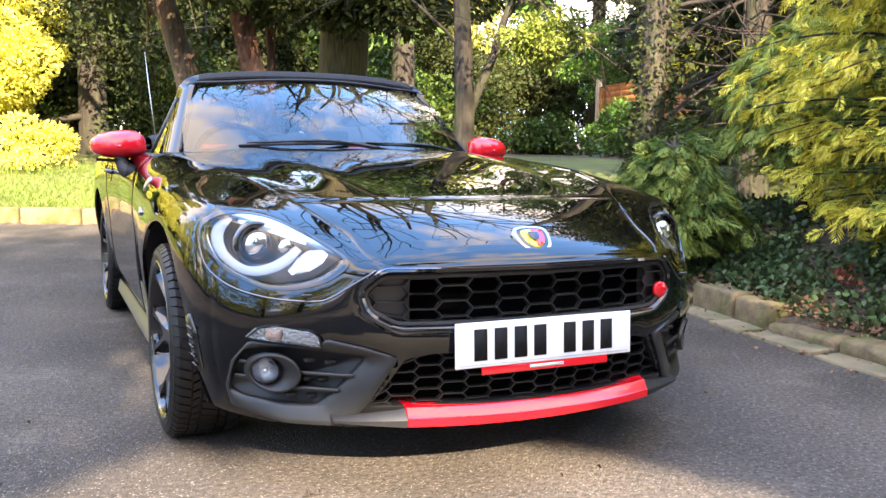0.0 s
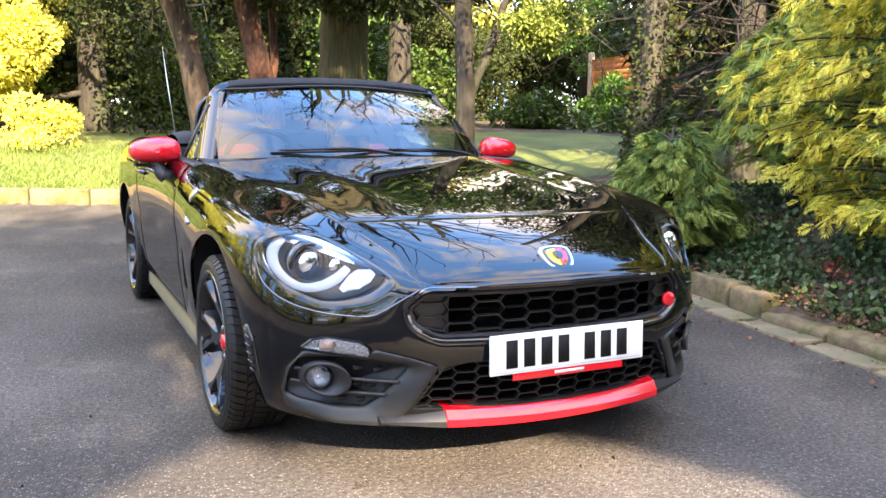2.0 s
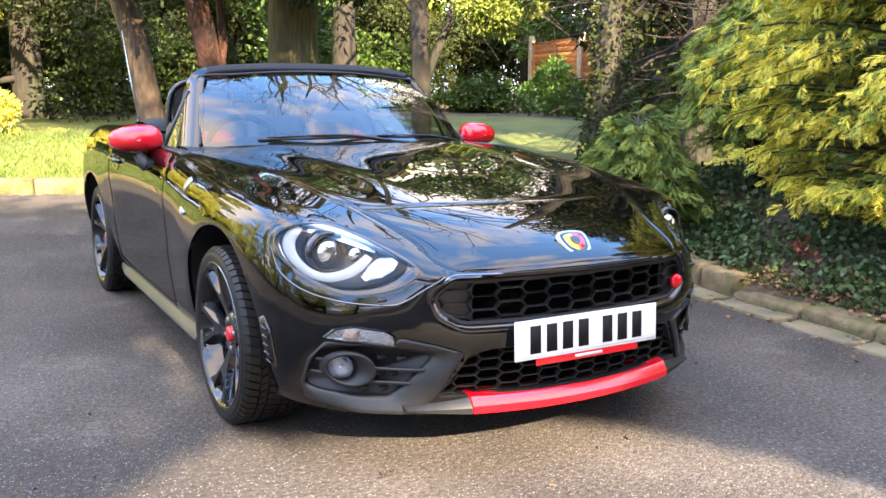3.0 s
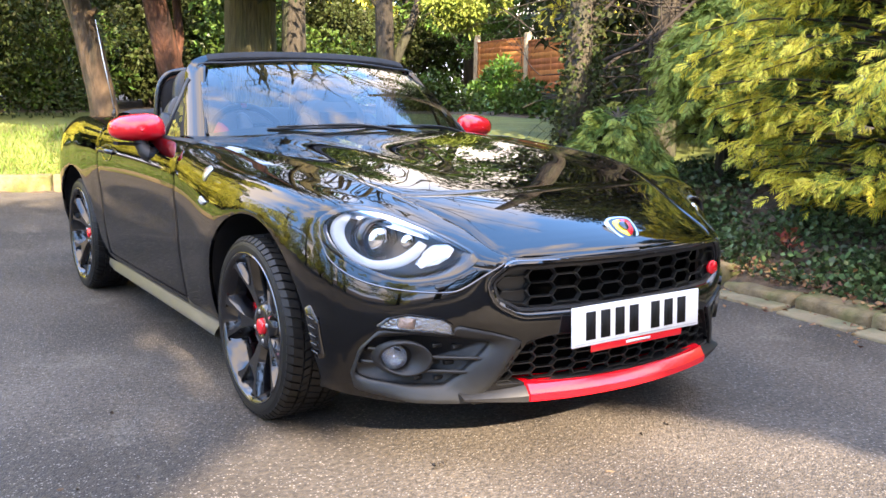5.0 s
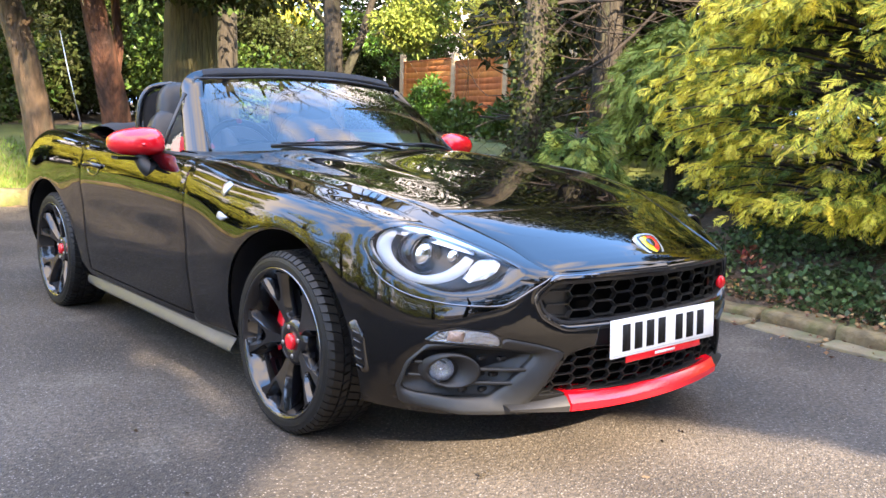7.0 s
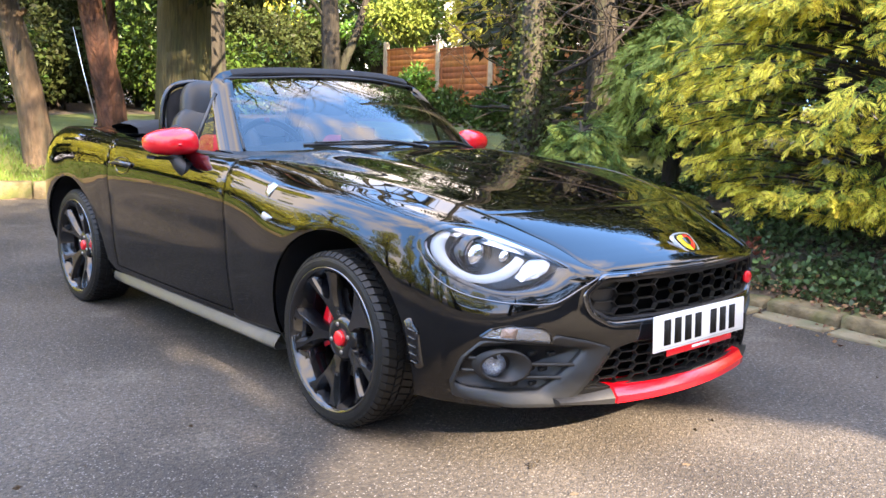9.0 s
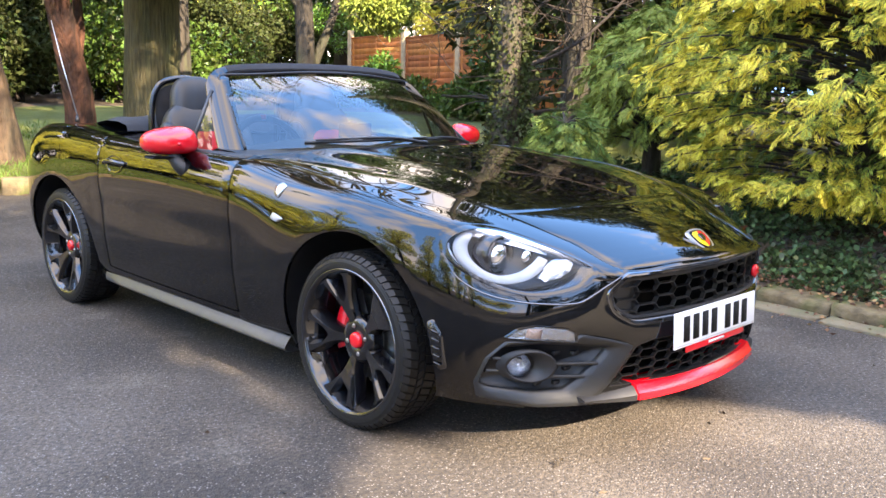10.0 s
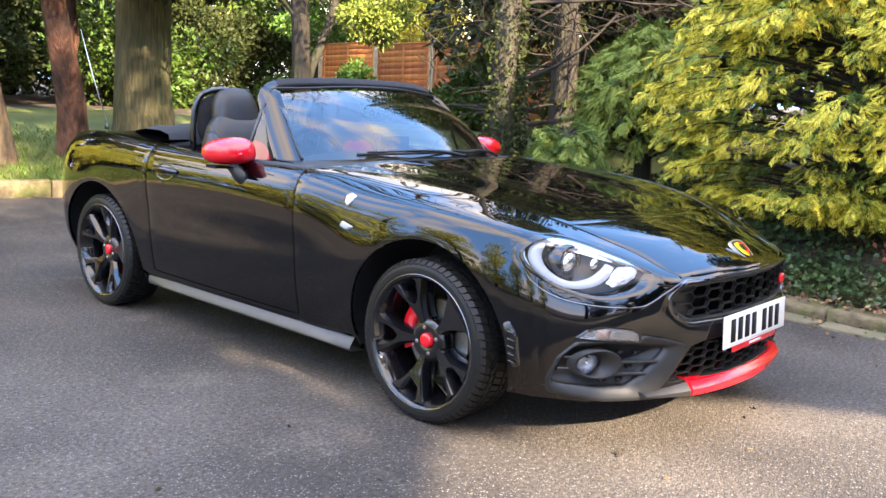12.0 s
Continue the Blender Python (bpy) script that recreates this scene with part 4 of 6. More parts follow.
# Shade caster: lumps and leaves that would darken the sun patch are left out.
def sheltering_evergreen(label, base, x_range, top, seed, count, lumps_n):
    rng = np.random.RandomState(seed)
    bl = []
    while len(bl) < lumps_n:
        x, z, y = rng.uniform(*x_range), rng.uniform(.9, top), rng.uniform(-11.0, -10.2)
        q = y - z * SUN_TRAVEL.y / SUN_TRAVEL.z
        d = patch_distance(x, q)
        s = min(.55 * rng.uniform(.7, 1.3), d * .6)
        edge = min(x - x_range[0], x_range[1] - x) + 1.2 * noise.noise(Vector((z * .7, seed, 0)))
        if s < .09 or edge < .2 and z > .7 * top or z > np.interp(x, [-2.8, -1.7, -1.0], [6.8, 7.7, top]):
            continue
        bl.append((np.array([x + z * SUN_TRAVEL.x / SUN_TRAVEL.z - base[0], y - base[1], z]), (s, s, s * .8)))
    t, _ = trunk_tree("sheltering_evergreen", label, base, [(0, 0, -.2), (0, 0, 2.5), (.1, 0, 5), (0, 0, top * .95)], [.3, .22, .15, .04], BARK, seed)
    p, u = blob_points(rng, bl, count)
    n = count // 2
    fx, fz, fy = rng.uniform(*x_range, n), rng.uniform(.9, top, n), rng.uniform(-11.0, -10.2, n)
    fringe = np.array([abs(patch_distance(x, y - z * SUN_TRAVEL.y / SUN_TRAVEL.z)) < .45 for x, y, z in zip(fx, fy, fz)])
    extra = np.stack([fx + fz * SUN_TRAVEL.x / SUN_TRAVEL.z - base[0], fy - base[1], fz], 1)[fringe]
    p, u = np.vstack([p, extra]), np.vstack([u, rng.normal(size=extra.shape)])
    d = u + rng.normal(size=p.shape) * .9 + (0, 0, -.3)
    d /= np.linalg.norm(d, axis=1)[:, None]
    tip = p + d * .10 + (base[0], base[1], ground_z(*base))
    k = tip[:, 2] / SUN_TRAVEL.z
    keep = np.array([patch_distance(x, y) > .06 for x, y in zip(tip[:, 0] - k * SUN_TRAVEL.x, tip[:, 1] - k * SUN_TRAVEL.y)])
    v, f = leaves(p[keep], d[keep], .17, .09, rng, .1)
    stuff("crown", v, f, DARKLEAF, t)
    return t


sheltering_evergreen("unseen broad evergreen added behind the drive for shade", (-3.4, -10.7), (-2.7, -.5), 9.2, 161, 26000, 300)
sheltering_evergreen("unseen loose evergreen added to shade the lawn trunks", (1.7, -10.9), (.1, 3.0), 14.0, 163, 15000, 210)
sheltering_evergreen("unseen high evergreen added to shade the car", (.9, -10.7), (-.7, 2.0), 9.2, 162, 27000, 320)
# Unseen tree added only to shade the tarmac on the kerb side.
trunk_tree("clipped_evergreen", "unseen broad evergreen added behind the drive for shade", (2.4, -10.2), [(0, 0, -.2), (0, 0, 2), (0, 0, 5)], [.2, .15, .05], BARK, 160, crown=(lumps(np.random.RandomState(8), (0, 0, 3.3), (2.1, .9, 2.5), 90, .55), 22000, .2, DARKLEAF))
for k in range(10):
    hx = -9.5 + 2.3 * k
    bush("hedge_shrub", "dark hedge shrub along the end of the garden", (hx, 17.4 + .3 * (k % 2), 1.9), (1.5, .6, 1.6), 6500, .13, DARKLEAF, 230 + k, 30, .5)
# taller screen behind the shrubs, and growth farther off, partly in sun-coloured leaves
for k, (bx, by) in enumerate([(-6.6, 14.0), (-4.4, 14.2), (.8, 14.0), (3.0, 14.0), (5.0, 13.8), (6.6, 13.6)]):
    bush("tall_evergreen_shrub", "tall dark evergreen shrub behind the lawn", (bx, by, 2.3), (1.3, .7, 1.25), 8000, .10, DARKLEAF if k % 2 else LAUREL, 170 + k, 30, .42)
for k, (bx, by) in enumerate([(-3.0, 19.0), (1.5, 19.5), (5.5, 19.5), (9.5, 19.0), (13.0, 18.0), (14.5, 14.5), (13.5, 10.5)]):
    bush("distant_shrub", "green and sun-coloured growth beyond the garden", (bx, by, 3.0), (2.0, 1.0, 1.9), 7000, .14, (LAUREL, BRIGHTLEAF)[k % 2], 190 + k, 34, .6)

# Unseen screen of trees, added to cut the low skylight on the ground.
for k, (ex, ey) in enumerate([(-14, -20), (-8, -22), (-2, -24), (4, -23), (10, -20), (13, -13)]):
    evergreen("unseen tall evergreen added to block sky far behind the drive", (ex, ey), 11.5, 3.4, 6000, 210 + k, .42, DARKLEAF, .3, n_lumps=50, size=1.3)

# grass blades on the bank by the edging
rng = np.random.RandomState(31)
n = 16000
xx = rng.uniform(-6, 1.6, n)
yy = np.array([edge_y(q) for q in xx]) + .14 + rng.beta(1, 2.2, n) * 2.2
zz = np.array([ground_z(a, b) for a, b in zip(xx, yy)]) - .01
p = np.stack([xx, yy, zz], 1)
d = rng.normal(size=(n, 3)) * (.5, .5, .1) + (0, 0, 1)
v, f = leaves(p, d, .075, .010, rng, .1)
tagged(stuff("bank_grass", v, f, BLADE), "rough grass on the bank above the edging", "grass", kind="stuff")

# ---- the car: nose towards -y, front axle over the origin ----
car = thing("sports_car", "glossy black open roadster with red mirrors and folded fabric roof", "car")
WHEELBASE, AXLE_Z, ARCH = 2.295, 0.290, 0.362


class Belt:
    """A control line of the body shell, from the nose's middle round the corner to the tail's middle."""

    def __init__(self, x, y, z):
        self.p = np.array([x, y, z], float).T


SIDE_Y = [-0.36, 0.0, 0.36, 0.70, 1.25, 1.80, 1.98, 2.31, 2.66]
BELTS = [
    Belt([0, .22, .43, .56, .67, .765, .785, .785, .78, .78, .78, .785, .80, .785, .67, .42, 0], [-.815, -.80, -.745, -.675, -.565] + SIDE_Y + [2.86, 3.02, 3.08], [.185, .185, .185, .18, .18, .18, .18, .18, .17, .17, .17, .18, .2, .22, .24, .25, .25]),
    Belt([0, .22, .43, .57, .69, .80, .825, .825, .81, .81, .815, .82, .84, .83, .71, .44, 0], [-.84, -.82, -.765, -.675, -.56] + SIDE_Y + [2.87, 3.04, 3.10], [.28, .28, .28, .285, .29, .29, .29, .28, .25, .25, .26, .28, .3, .33, .34, .35, .35]),
    Belt([0, .22, .43, .58, .705, .815, .85, .85, .834, .830, .838, .845, .865, .85, .725, .46, 0], [-.845, -.827, -.772, -.682, -.56] + SIDE_Y + [2.88, 3.06, 3.12], [.41, .41, .41, .41, .41, .41, .42, .42, .42, .42, .42, .43, .44, .45, .45, .45, .45]),
    Belt([0, .22, .44, .58, .70, .815, .86, .86, .840, .834, .846, .858, .87, .855, .73, .46, 0], [-.835, -.818, -.765, -.674, -.545] + SIDE_Y + [2.88, 3.06, 3.13], [.505, .505, .507, .515, .525, .53, .54, .54, .54, .54, .55, .55, .56, .56, .56, .56, .56]),
    Belt([0, .22, .44, .55, .67, .795, .845, .850, .848, .847, .857, .86, .865, .85, .72, .45, 0], [-.838, -.819, -.769, -.664, -.52] + SIDE_Y + [2.87, 3.05, 3.12], [.565, .565, .563, .585, .62, .64, .66, .66, .66, .67, .68, .69, .69, .69, .68, .67, .67]),
    Belt([0, .22, .437, .53, .64, .755, .81, .822, .832, .837, .844, .845, .845, .82, .69, .43, 0], [-.844, -.824, -.770, -.650, -.49] + SIDE_Y + [2.84, 3.02, 3.09], [.58, .58, .577, .62, .675, .712, .745, .755, .77, .78, .80, .81, .82, .81, .79, .77, .77]),
    Belt([0, .22, .425, .50, .59, .675, .73, .755, .785, .80, .80, .795, .785, .75, .65, .41, 0], [-.846, -.826, -.768, -.618, -.44, -.27, 0, .36, .71, 1.25, 1.80, 1.98, 2.31, 2.62, 2.86, 3.02, 3.08], [.59, .59, .586, .645, .705, .746, .783, .804, .828, .84, .862, .875, .893, .888, .862, .84, .84]),
    Belt([0, .215, .412, .455, .52, .575, .625, .665, .72, .735, .725, .70, .68, .65, .57, .36, 0], [-.838, -.816, -.756, -.596, -.41, -.24, .01, .37, .72, 1.25, 1.80, 1.98, 2.31, 2.60, 2.82, 2.97, 3.03], [.60, .60, .597, .660, .724, .769, .810, .834, .848, .84, .87, .884, .90, .893, .868, .85, .85]),
]
STEP, ROWSTEP = 14, 8
shell = np.array([catmull(b.p, STEP) for b in BELTS])
shell = np.array([catmull(shell[:, c], ROWSTEP) for c in range(shell.shape[1])]).transpose(1, 0, 2)
NR, NC = shell.shape[:2]
shell[:, 0, 0] = 0
shell_tree = BVHTree.FromPolygons([Vector(v) for v in shell.reshape(-1, 3)], grid_faces(NR, NC))


def front_y(x, z):
    """The shell's y at a place of the front, x outwards."""
    hit = shell_tree.ray_cast(Vector((max(abs(x), 1e-4), -2.0, z)), Vector((0, 1, 0)))
    return hit[0].y if hit[0] else None


def front_at(x, z, depth=0.0):
    y = front_y(x, z)
    if y is None:
        p = shell_tree.find_nearest(Vector((abs(x), -0.5, z)))[0]
        y = p.y
    return (x, y + depth, z)


def side_x(y, z):
    hit = shell_tree.ray_cast(Vector((2.0, y, z)), Vector((-1, 0, 0)))
    return hit[0].x if hit[0] else 0.8


def outline(points, n=6):
    return catmull(points, n, closed=True)


def corners(points, radius, n=5):
    """A closed outline with straight sides and rounded corners."""
    p = np.array(points, float)
    out = []
    for k in range(len(p)):
        a, b, c = p[k - 1], p[k], p[(k + 1) % len(p)]
        u, w = (a - b) / np.linalg.norm(a - b), (c - b) / np.linalg.norm(c - b)
        s, e = b + u * radius, b + w * radius
        for t in np.linspace(0, 1, n):
            out.append((1 - t) ** 2 * s + 2 * t * (1 - t) * b + t * t * e)
    return dense(np.array(out))


def dense(p, gap=0.012):
    """More points along the longer sides of an outline."""
    out = []
    for k in range(len(p)):
        a, b = p[k], p[(k + 1) % len(p)]
        m = max(1, int(np.linalg.norm(b - a) / gap))
        out += [a + (b - a) * t for t in np.linspace(0, 1, m, endpoint=False)]
    return np.array(out)


# Openings in the front, seen along y: (x outwards, z).
LAMP = outline([(.784, .642), (.772, .678), (.735, .701), (.671, .705), (.610, .690), (.550, .655), (.499, .614), (.493, .592), (.537, .553), (.600, .531), (.660, .527), (.720, .551), (.770, .597)])
GRILLE = corners([(-.420, .577), (-.470, .528), (-.452, .474), (-.385, .437), (.385, .437), (.452, .474), (.470, .528), (.420, .577)], 0.022)
FOG = corners([(.381, .366), (.46, .392), (.543, .411), (.556, .388), (.70, .389), (.733, .330), (.742, .256), (.728, .202), (.63, .184), (.50, .187), (.456, .236)], 0.009)
FOGIN = corners([(.708, .364), (.726, .300), (.727, .250), (.703, .236), (.628, .231), (.552, .235), (.52, .266), (.478, .321), (.447, .362), (.54, .374), (.627, .380)], 0.010)
INTAKE = corners([(-.366, .362), (-.450, .238), (.450, .238), (.366, .362), (.30, .375), (-.30, .375)], 0.008)

kept = np.ones((NR - 1, NC - 1), bool)
mid = 0.25 * (shell[:-1, :-1] + shell[1:, :-1] + shell[:-1, 1:] + shell[1:, 1:])
trims = []


def trim(test, snap):
    global kept
    cut = test(mid)
    kept &= ~cut
    near = np.zeros((NR, NC), int)
    for dr in (0, 1):
        for dc in (0, 1):
            near[dr:NR - 1 + dr, dc:NC - 1 + dc] += cut
    count = np.full((NR, NC), 4)
    count[0], count[-1] = 2, 2
    count[:, 0] //= 2
    count[:, -1] //= 2
    for r, c in zip(*np.where((near > 0) & (near < count))):
        trims.append((r, c, snap))


def snap_front(poly):
    def go(r, c):
        p = shell[r, c]
        q = nearest(poly, p[0], p[2])
        y = front_y(q[0], q[1])
        return np.array([q[0], y if y is not None else p[1], q[1]])
    return go


def snap_arch(yc, zc, rad):
    def go(r, c):
        p = shell[r, c]
        d = np.array([p[1] - yc, p[2] - zc])
        d = d / np.linalg.norm(d) * rad
        return np.array([side_x(yc + d[0], max(zc + d[1], .19)), yc + d[0], zc + d[1]])
    return go


front_mask = mid[..., 1] < -0.05
for poly in (LAMP, GRILLE, FOG, INTAKE):
    trim(lambda m, poly=poly: inside(poly, m[..., 0], m[..., 2]) & front_mask, snap_front(poly))
for yc in (0.0, WHEELBASE):
    trim(lambda m, yc=yc: np.hypot(m[..., 1] - yc, m[..., 2] - AXLE_Z) < ARCH, snap_arch(yc, AXLE_Z, ARCH))
moved = {(r, c): go(r, c) for r, c, go in trims}
for (r, c), p in moved.items():
    shell[r, c] = p

# Panels of the shell: rows and columns of its grid.
row_of, col_of = np.meshgrid(np.arange(NR - 1) / ROWSTEP, np.arange(NC - 1) / STEP, indexing="ij")
is_bumper = (col_of < 4.55) & (row_of < 4) | (col_of < 2.0)
is_skirt = (row_of < .5) & (col_of >= 7.0) & (col_of < 11)
is_door = (col_of >= 8) & (col_of < 10) & (row_of >= 1) & ~is_skirt
is_rear = col_of >= 15 - 0.6
is_fender = ~is_bumper & (col_of < 8) & ~is_skirt
is_quarter = ~(is_bumper | is_skirt | is_door | is_rear | is_fender)


def panel(name, mask, sign, material, label=""):
    """The panel's faces with a turned-in rim, on the side of that sign."""
    use = mask & kept
    ids = {}
    verts, faces = [], []

    def vid(r, c):
        if (r, c) not in ids:
            ids[(r, c)] = len(verts)
            p = shell[r, c]
            verts.append((sign * p[0], p[1], p[2]))
        return ids[(r, c)]

    for r, c in zip(*np.where(use)):
        q = [vid(r, c), vid(r, c + 1), vid(r + 1, c + 1), vid(r + 1, c)]
        faces.append(tuple(q if sign > 0 else q[::-1]))
    me = bpy.data.meshes.new(name)
    me.from_pydata(verts, [], faces)
    bm = bmesh.new()
    bm.from_mesh(me)
    bm.normal_update()
    rim = [e for e in bm.edges if e.is_boundary and not all(abs(v.co.x) < 1e-5 for v in e.verts)]
    norms = {v: v.normal.copy() for e in rim for v in e.verts}
    got = bmesh.ops.extrude_edge_only(bm, edges=rim)
    by_place = {tuple(round(q, 5) for q in w.co): nn for w, nn in norms.items()}
    for v in (g for g in got["geom"] if isinstance(g, bmesh.types.BMVert)):
        v.co -= by_place[tuple(round(q, 5) for q in v.co)] * 0.014
    ends = {v for e in rim for v in e.verts}
    for v in ends:
        v.co -= norms[v] * 0.0022
    ob = part(name, bm, material, car, label)
    return sharp(ob, 40)


for sign in (-1, 1):
    panel("front_fender", is_fender, sign, PAINT)
    panel("door", is_door, sign, PAINT)
    panel("rear_quarter_panel", is_quarter, sign, PAINT)
    panel("front_bumper", is_bumper, sign, PAINT)
    panel("rear_bumper", is_rear, sign, PAINT)

# Dark shut lines round the doors.
for sign in (-1, 1):
    runs = [[shell[r, c] for r in range(ROWSTEP, NR)] for c in (8 * STEP, 10 * STEP)]
    runs.append([shell[ROWSTEP, c] for c in range(8 * STEP, 10 * STEP + 1)])
    for run_ in runs:
        v, f = tube([p * (sign, 1, 1) for p in run_], .0011, 5)
        shape("door_shut_line", v, f, DEEP, car)

# Bonnet and boot lid: patches between the shell's top lines and the middle.
top = shell[-1]


def cover(name, cols, middle, swell, material, label="", lines=(), n=26, lower=0.003):
    """A lid from one side's top line over the middle to the other side's."""
    edge = top[cols]
    rows = []
    for k, e in enumerate(edge):
        c = middle(k / (len(edge) - 1))
        row = []
        for a in np.linspace(-1, 1, 2 * n + 1):
            s = abs(a)
            x = e[0] * a
            y = c[0] + (e[1] - c[0]) * s**2
            z = e[2] + (c[1] - e[2]) * (1 - s**2.2) + swell(s, k / (len(edge) - 1)) - lower
            row.append((x, y, z))
        rows.append(row)
    v = [p for row in rows for p in row]
    f = grid_faces(len(rows), 2 * n + 1)
    ob = shape(name, v, f, material, car, label)
    bm = bmesh.new()
    bm.from_mesh(ob.data)
    rim = [e for e in bm.edges if e.is_boundary]
    got = bmesh.ops.extrude_edge_only(bm, edges=rim)
    bmesh.ops.translate(bm, vec=(0, 0, -0.012), verts=[g for g in got["geom"] if isinstance(g, bmesh.types.BMVert)])
    bmesh.ops.recalc_face_normals(bm, faces=bm.faces[:])
    bm.to_mesh(ob.data)
    bm.free()
    ob.data.polygons.foreach_set("use_smooth", [True] * len(ob.data.polygons))
    return sharp(ob, 40)


def bonnet_mid(t):
    y = np.interp(t, [0, .12, .3, .55, 1], [-.838, -.768, -.56, -.16, .60])
    z = np.interp(t, [0, .12, .3, .55, .8, 1], [.602, .660, .722, .794, .850, .882])
    return y, z


def smooth_of(f, t, w=0.09):
    ts = np.clip([t - w, t - w / 2, t, t + w / 2, t + w], 0, 1)
    return np.mean([f(q) for q in ts], axis=0)


def bonnet_swell(s, t):
    ridge = np.exp(-((s - .60) / .13) ** 2) * 0.010 * np.clip((t - .44) / .13, 0, 1) * (1 - .35 * np.clip((t - .6) / .4, 0, 1))
    return ridge - 0.002 * np.exp(-((s - .82) / .08) ** 2) * np.clip((t - .3) / .3, 0, 1)


BONNET_COLS = list(range(2 * STEP, 8 * STEP + 1))
nose_cols = top[:2 * STEP + 1]


def bonnet():
    """The bonnet: its front edge follows the nose, its sides the fenders."""
    edge = top[BONNET_COLS]
    n = 30
    rows = []
    for k, e in enumerate(edge):
        t = k / (len(edge) - 1)
        if k < 3:
            c = bonnet_mid(t)
        else:
            c = smooth_of(bonnet_mid, t)
        if k == 0:
            c = (top[0][1], top[0][2])
        row = []
        for a in np.linspace(-1, 1, 2 * n + 1):
            s = abs(a)
            row.append((e[0] * a, c[0] + (e[1] - c[0]) * s**2.1, e[2] + (c[1] - e[2]) * (1 - s**2.3) + bonnet_swell(s, t) - 0.002))
        rows.append(row)
    return rows


def faired(rows, start, times):
    """Evens out the rows from start on, keeping the outer edges."""
    p = np.array(rows)
    for _ in range(times):
        q = p.copy()
        q[start:-1, 1:-1] = p[start:-1, 1:-1] * .5 + (p[start - 1:-2, 1:-1] + p[start + 1:, 1:-1]) * .25
        p = q
    return [[tuple(v) for v in row] for row in p]


brow = faired(bonnet(), 10, 28)
CUT = int(0.36 * len(brow))


def lid(name, rows, material, label=""):
    v = [p for row in rows for p in row]
    ob = shape(name, v, grid_faces(len(rows), len(rows[0])), material, car, label)
    bm = bmesh.new()
    bm.from_mesh(ob.data)
    rim = [e for e in bm.edges if e.is_boundary]
    ends = {w for e in rim for w in e.verts}
    got = bmesh.ops.extrude_edge_only(bm, edges=rim)
    bmesh.ops.translate(bm, vec=(0, 0, -0.012), verts=[g for g in got["geom"] if isinstance(g, bmesh.types.BMVert)])
    for w in ends:
        w.co.z -= 0.0022
    bmesh.ops.recalc_face_normals(bm, faces=bm.faces[:])
    bm.to_mesh(ob.data)
    bm.free()
    ob.data.polygons.foreach_set("use_smooth", [True] * len(ob.data.polygons))
    return sharp(ob, 40)


lid("nose_panel", brow[:CUT + 1], PAINT)
lid("bonnet", brow[CUT:], PAINT, "glossy black bonnet with two raised ridges")


def deck_rows(c0, c1, mid_y0, mid_y1, mid_z0, mid_z1, n=16):
    rows = []
    cols = range(c0, c1 + 1)
    for k, c in enumerate(cols):
        t = k / (len(cols) - 1)
        e = top[c]
        cy, cz = mid_y0 + (mid_y1 - mid_y0) * t, mid_z0 + (mid_z1 - mid_z0) * t
        rows.append([(e[0] * a, cy + (e[1] - cy) * a * a, e[2] + (cz - e[2]) * (1 - abs(a) ** 2.2) - .002) for a in np.linspace(-1, 1, 2 * n + 1)])
    return rows


lid("boot_lid", deck_rows(int(12.1 * STEP), 15 * STEP, 2.28, 3.02, .925, .86), PAINT)
lid("tonneau_panel", deck_rows(int(10.9 * STEP), int(12.1 * STEP), 1.98, 2.28, .885, .925), PAINT)

# Arch liners, underbody and near-black blocks that stand for shade inside the nose.
for sign in (-1, 1):
    for yc in (0.0, WHEELBASE):
        rows = []
        for x, rad in ((.85, ARCH + .001), (.81, ARCH + .010), (.48, ARCH + .010), (.48, 0.05)):
            row = []
            for a in np.linspace(-0.27, np.pi + 0.27, 40):
                y, z = yc + rad * np.cos(a), AXLE_Z + rad * np.sin(a)
                xx = min(x, side_x(y, max(z, .19)) - .006) if x > .6 else x
                row.append((sign * xx, y, z))
            rows.append(row)
        ob = shape("arch_liner", [p for r in rows for p in r], grid_faces(4, 40), PLASTIC, car)
        sharp(ob, 40)
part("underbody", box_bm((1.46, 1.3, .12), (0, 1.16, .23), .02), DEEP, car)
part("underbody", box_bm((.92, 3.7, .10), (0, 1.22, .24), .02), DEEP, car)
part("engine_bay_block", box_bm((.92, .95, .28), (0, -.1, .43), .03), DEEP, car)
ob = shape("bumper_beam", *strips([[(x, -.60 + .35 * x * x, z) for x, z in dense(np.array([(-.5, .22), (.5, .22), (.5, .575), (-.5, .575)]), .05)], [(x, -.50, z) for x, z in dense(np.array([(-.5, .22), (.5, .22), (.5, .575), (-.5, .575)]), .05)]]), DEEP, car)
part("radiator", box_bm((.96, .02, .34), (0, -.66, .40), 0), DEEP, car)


# -- grille --
def frame_ring(name, poly, profile, material, parent, sign=1, label="", follow=True):
    """A frame along an outline of the front: profile of (inset, depth)."""
    rows = []
    for ins, dep in profile:
        q = inset(poly, ins)
        rows.append([tuple(np.array(front_at(x, z, dep)) * (sign, 1, 1)) for x, z in q])
    v, f = strips(rows)
    ob = shape(name, v, f, material, parent, label)
    return sharp(ob, 50)


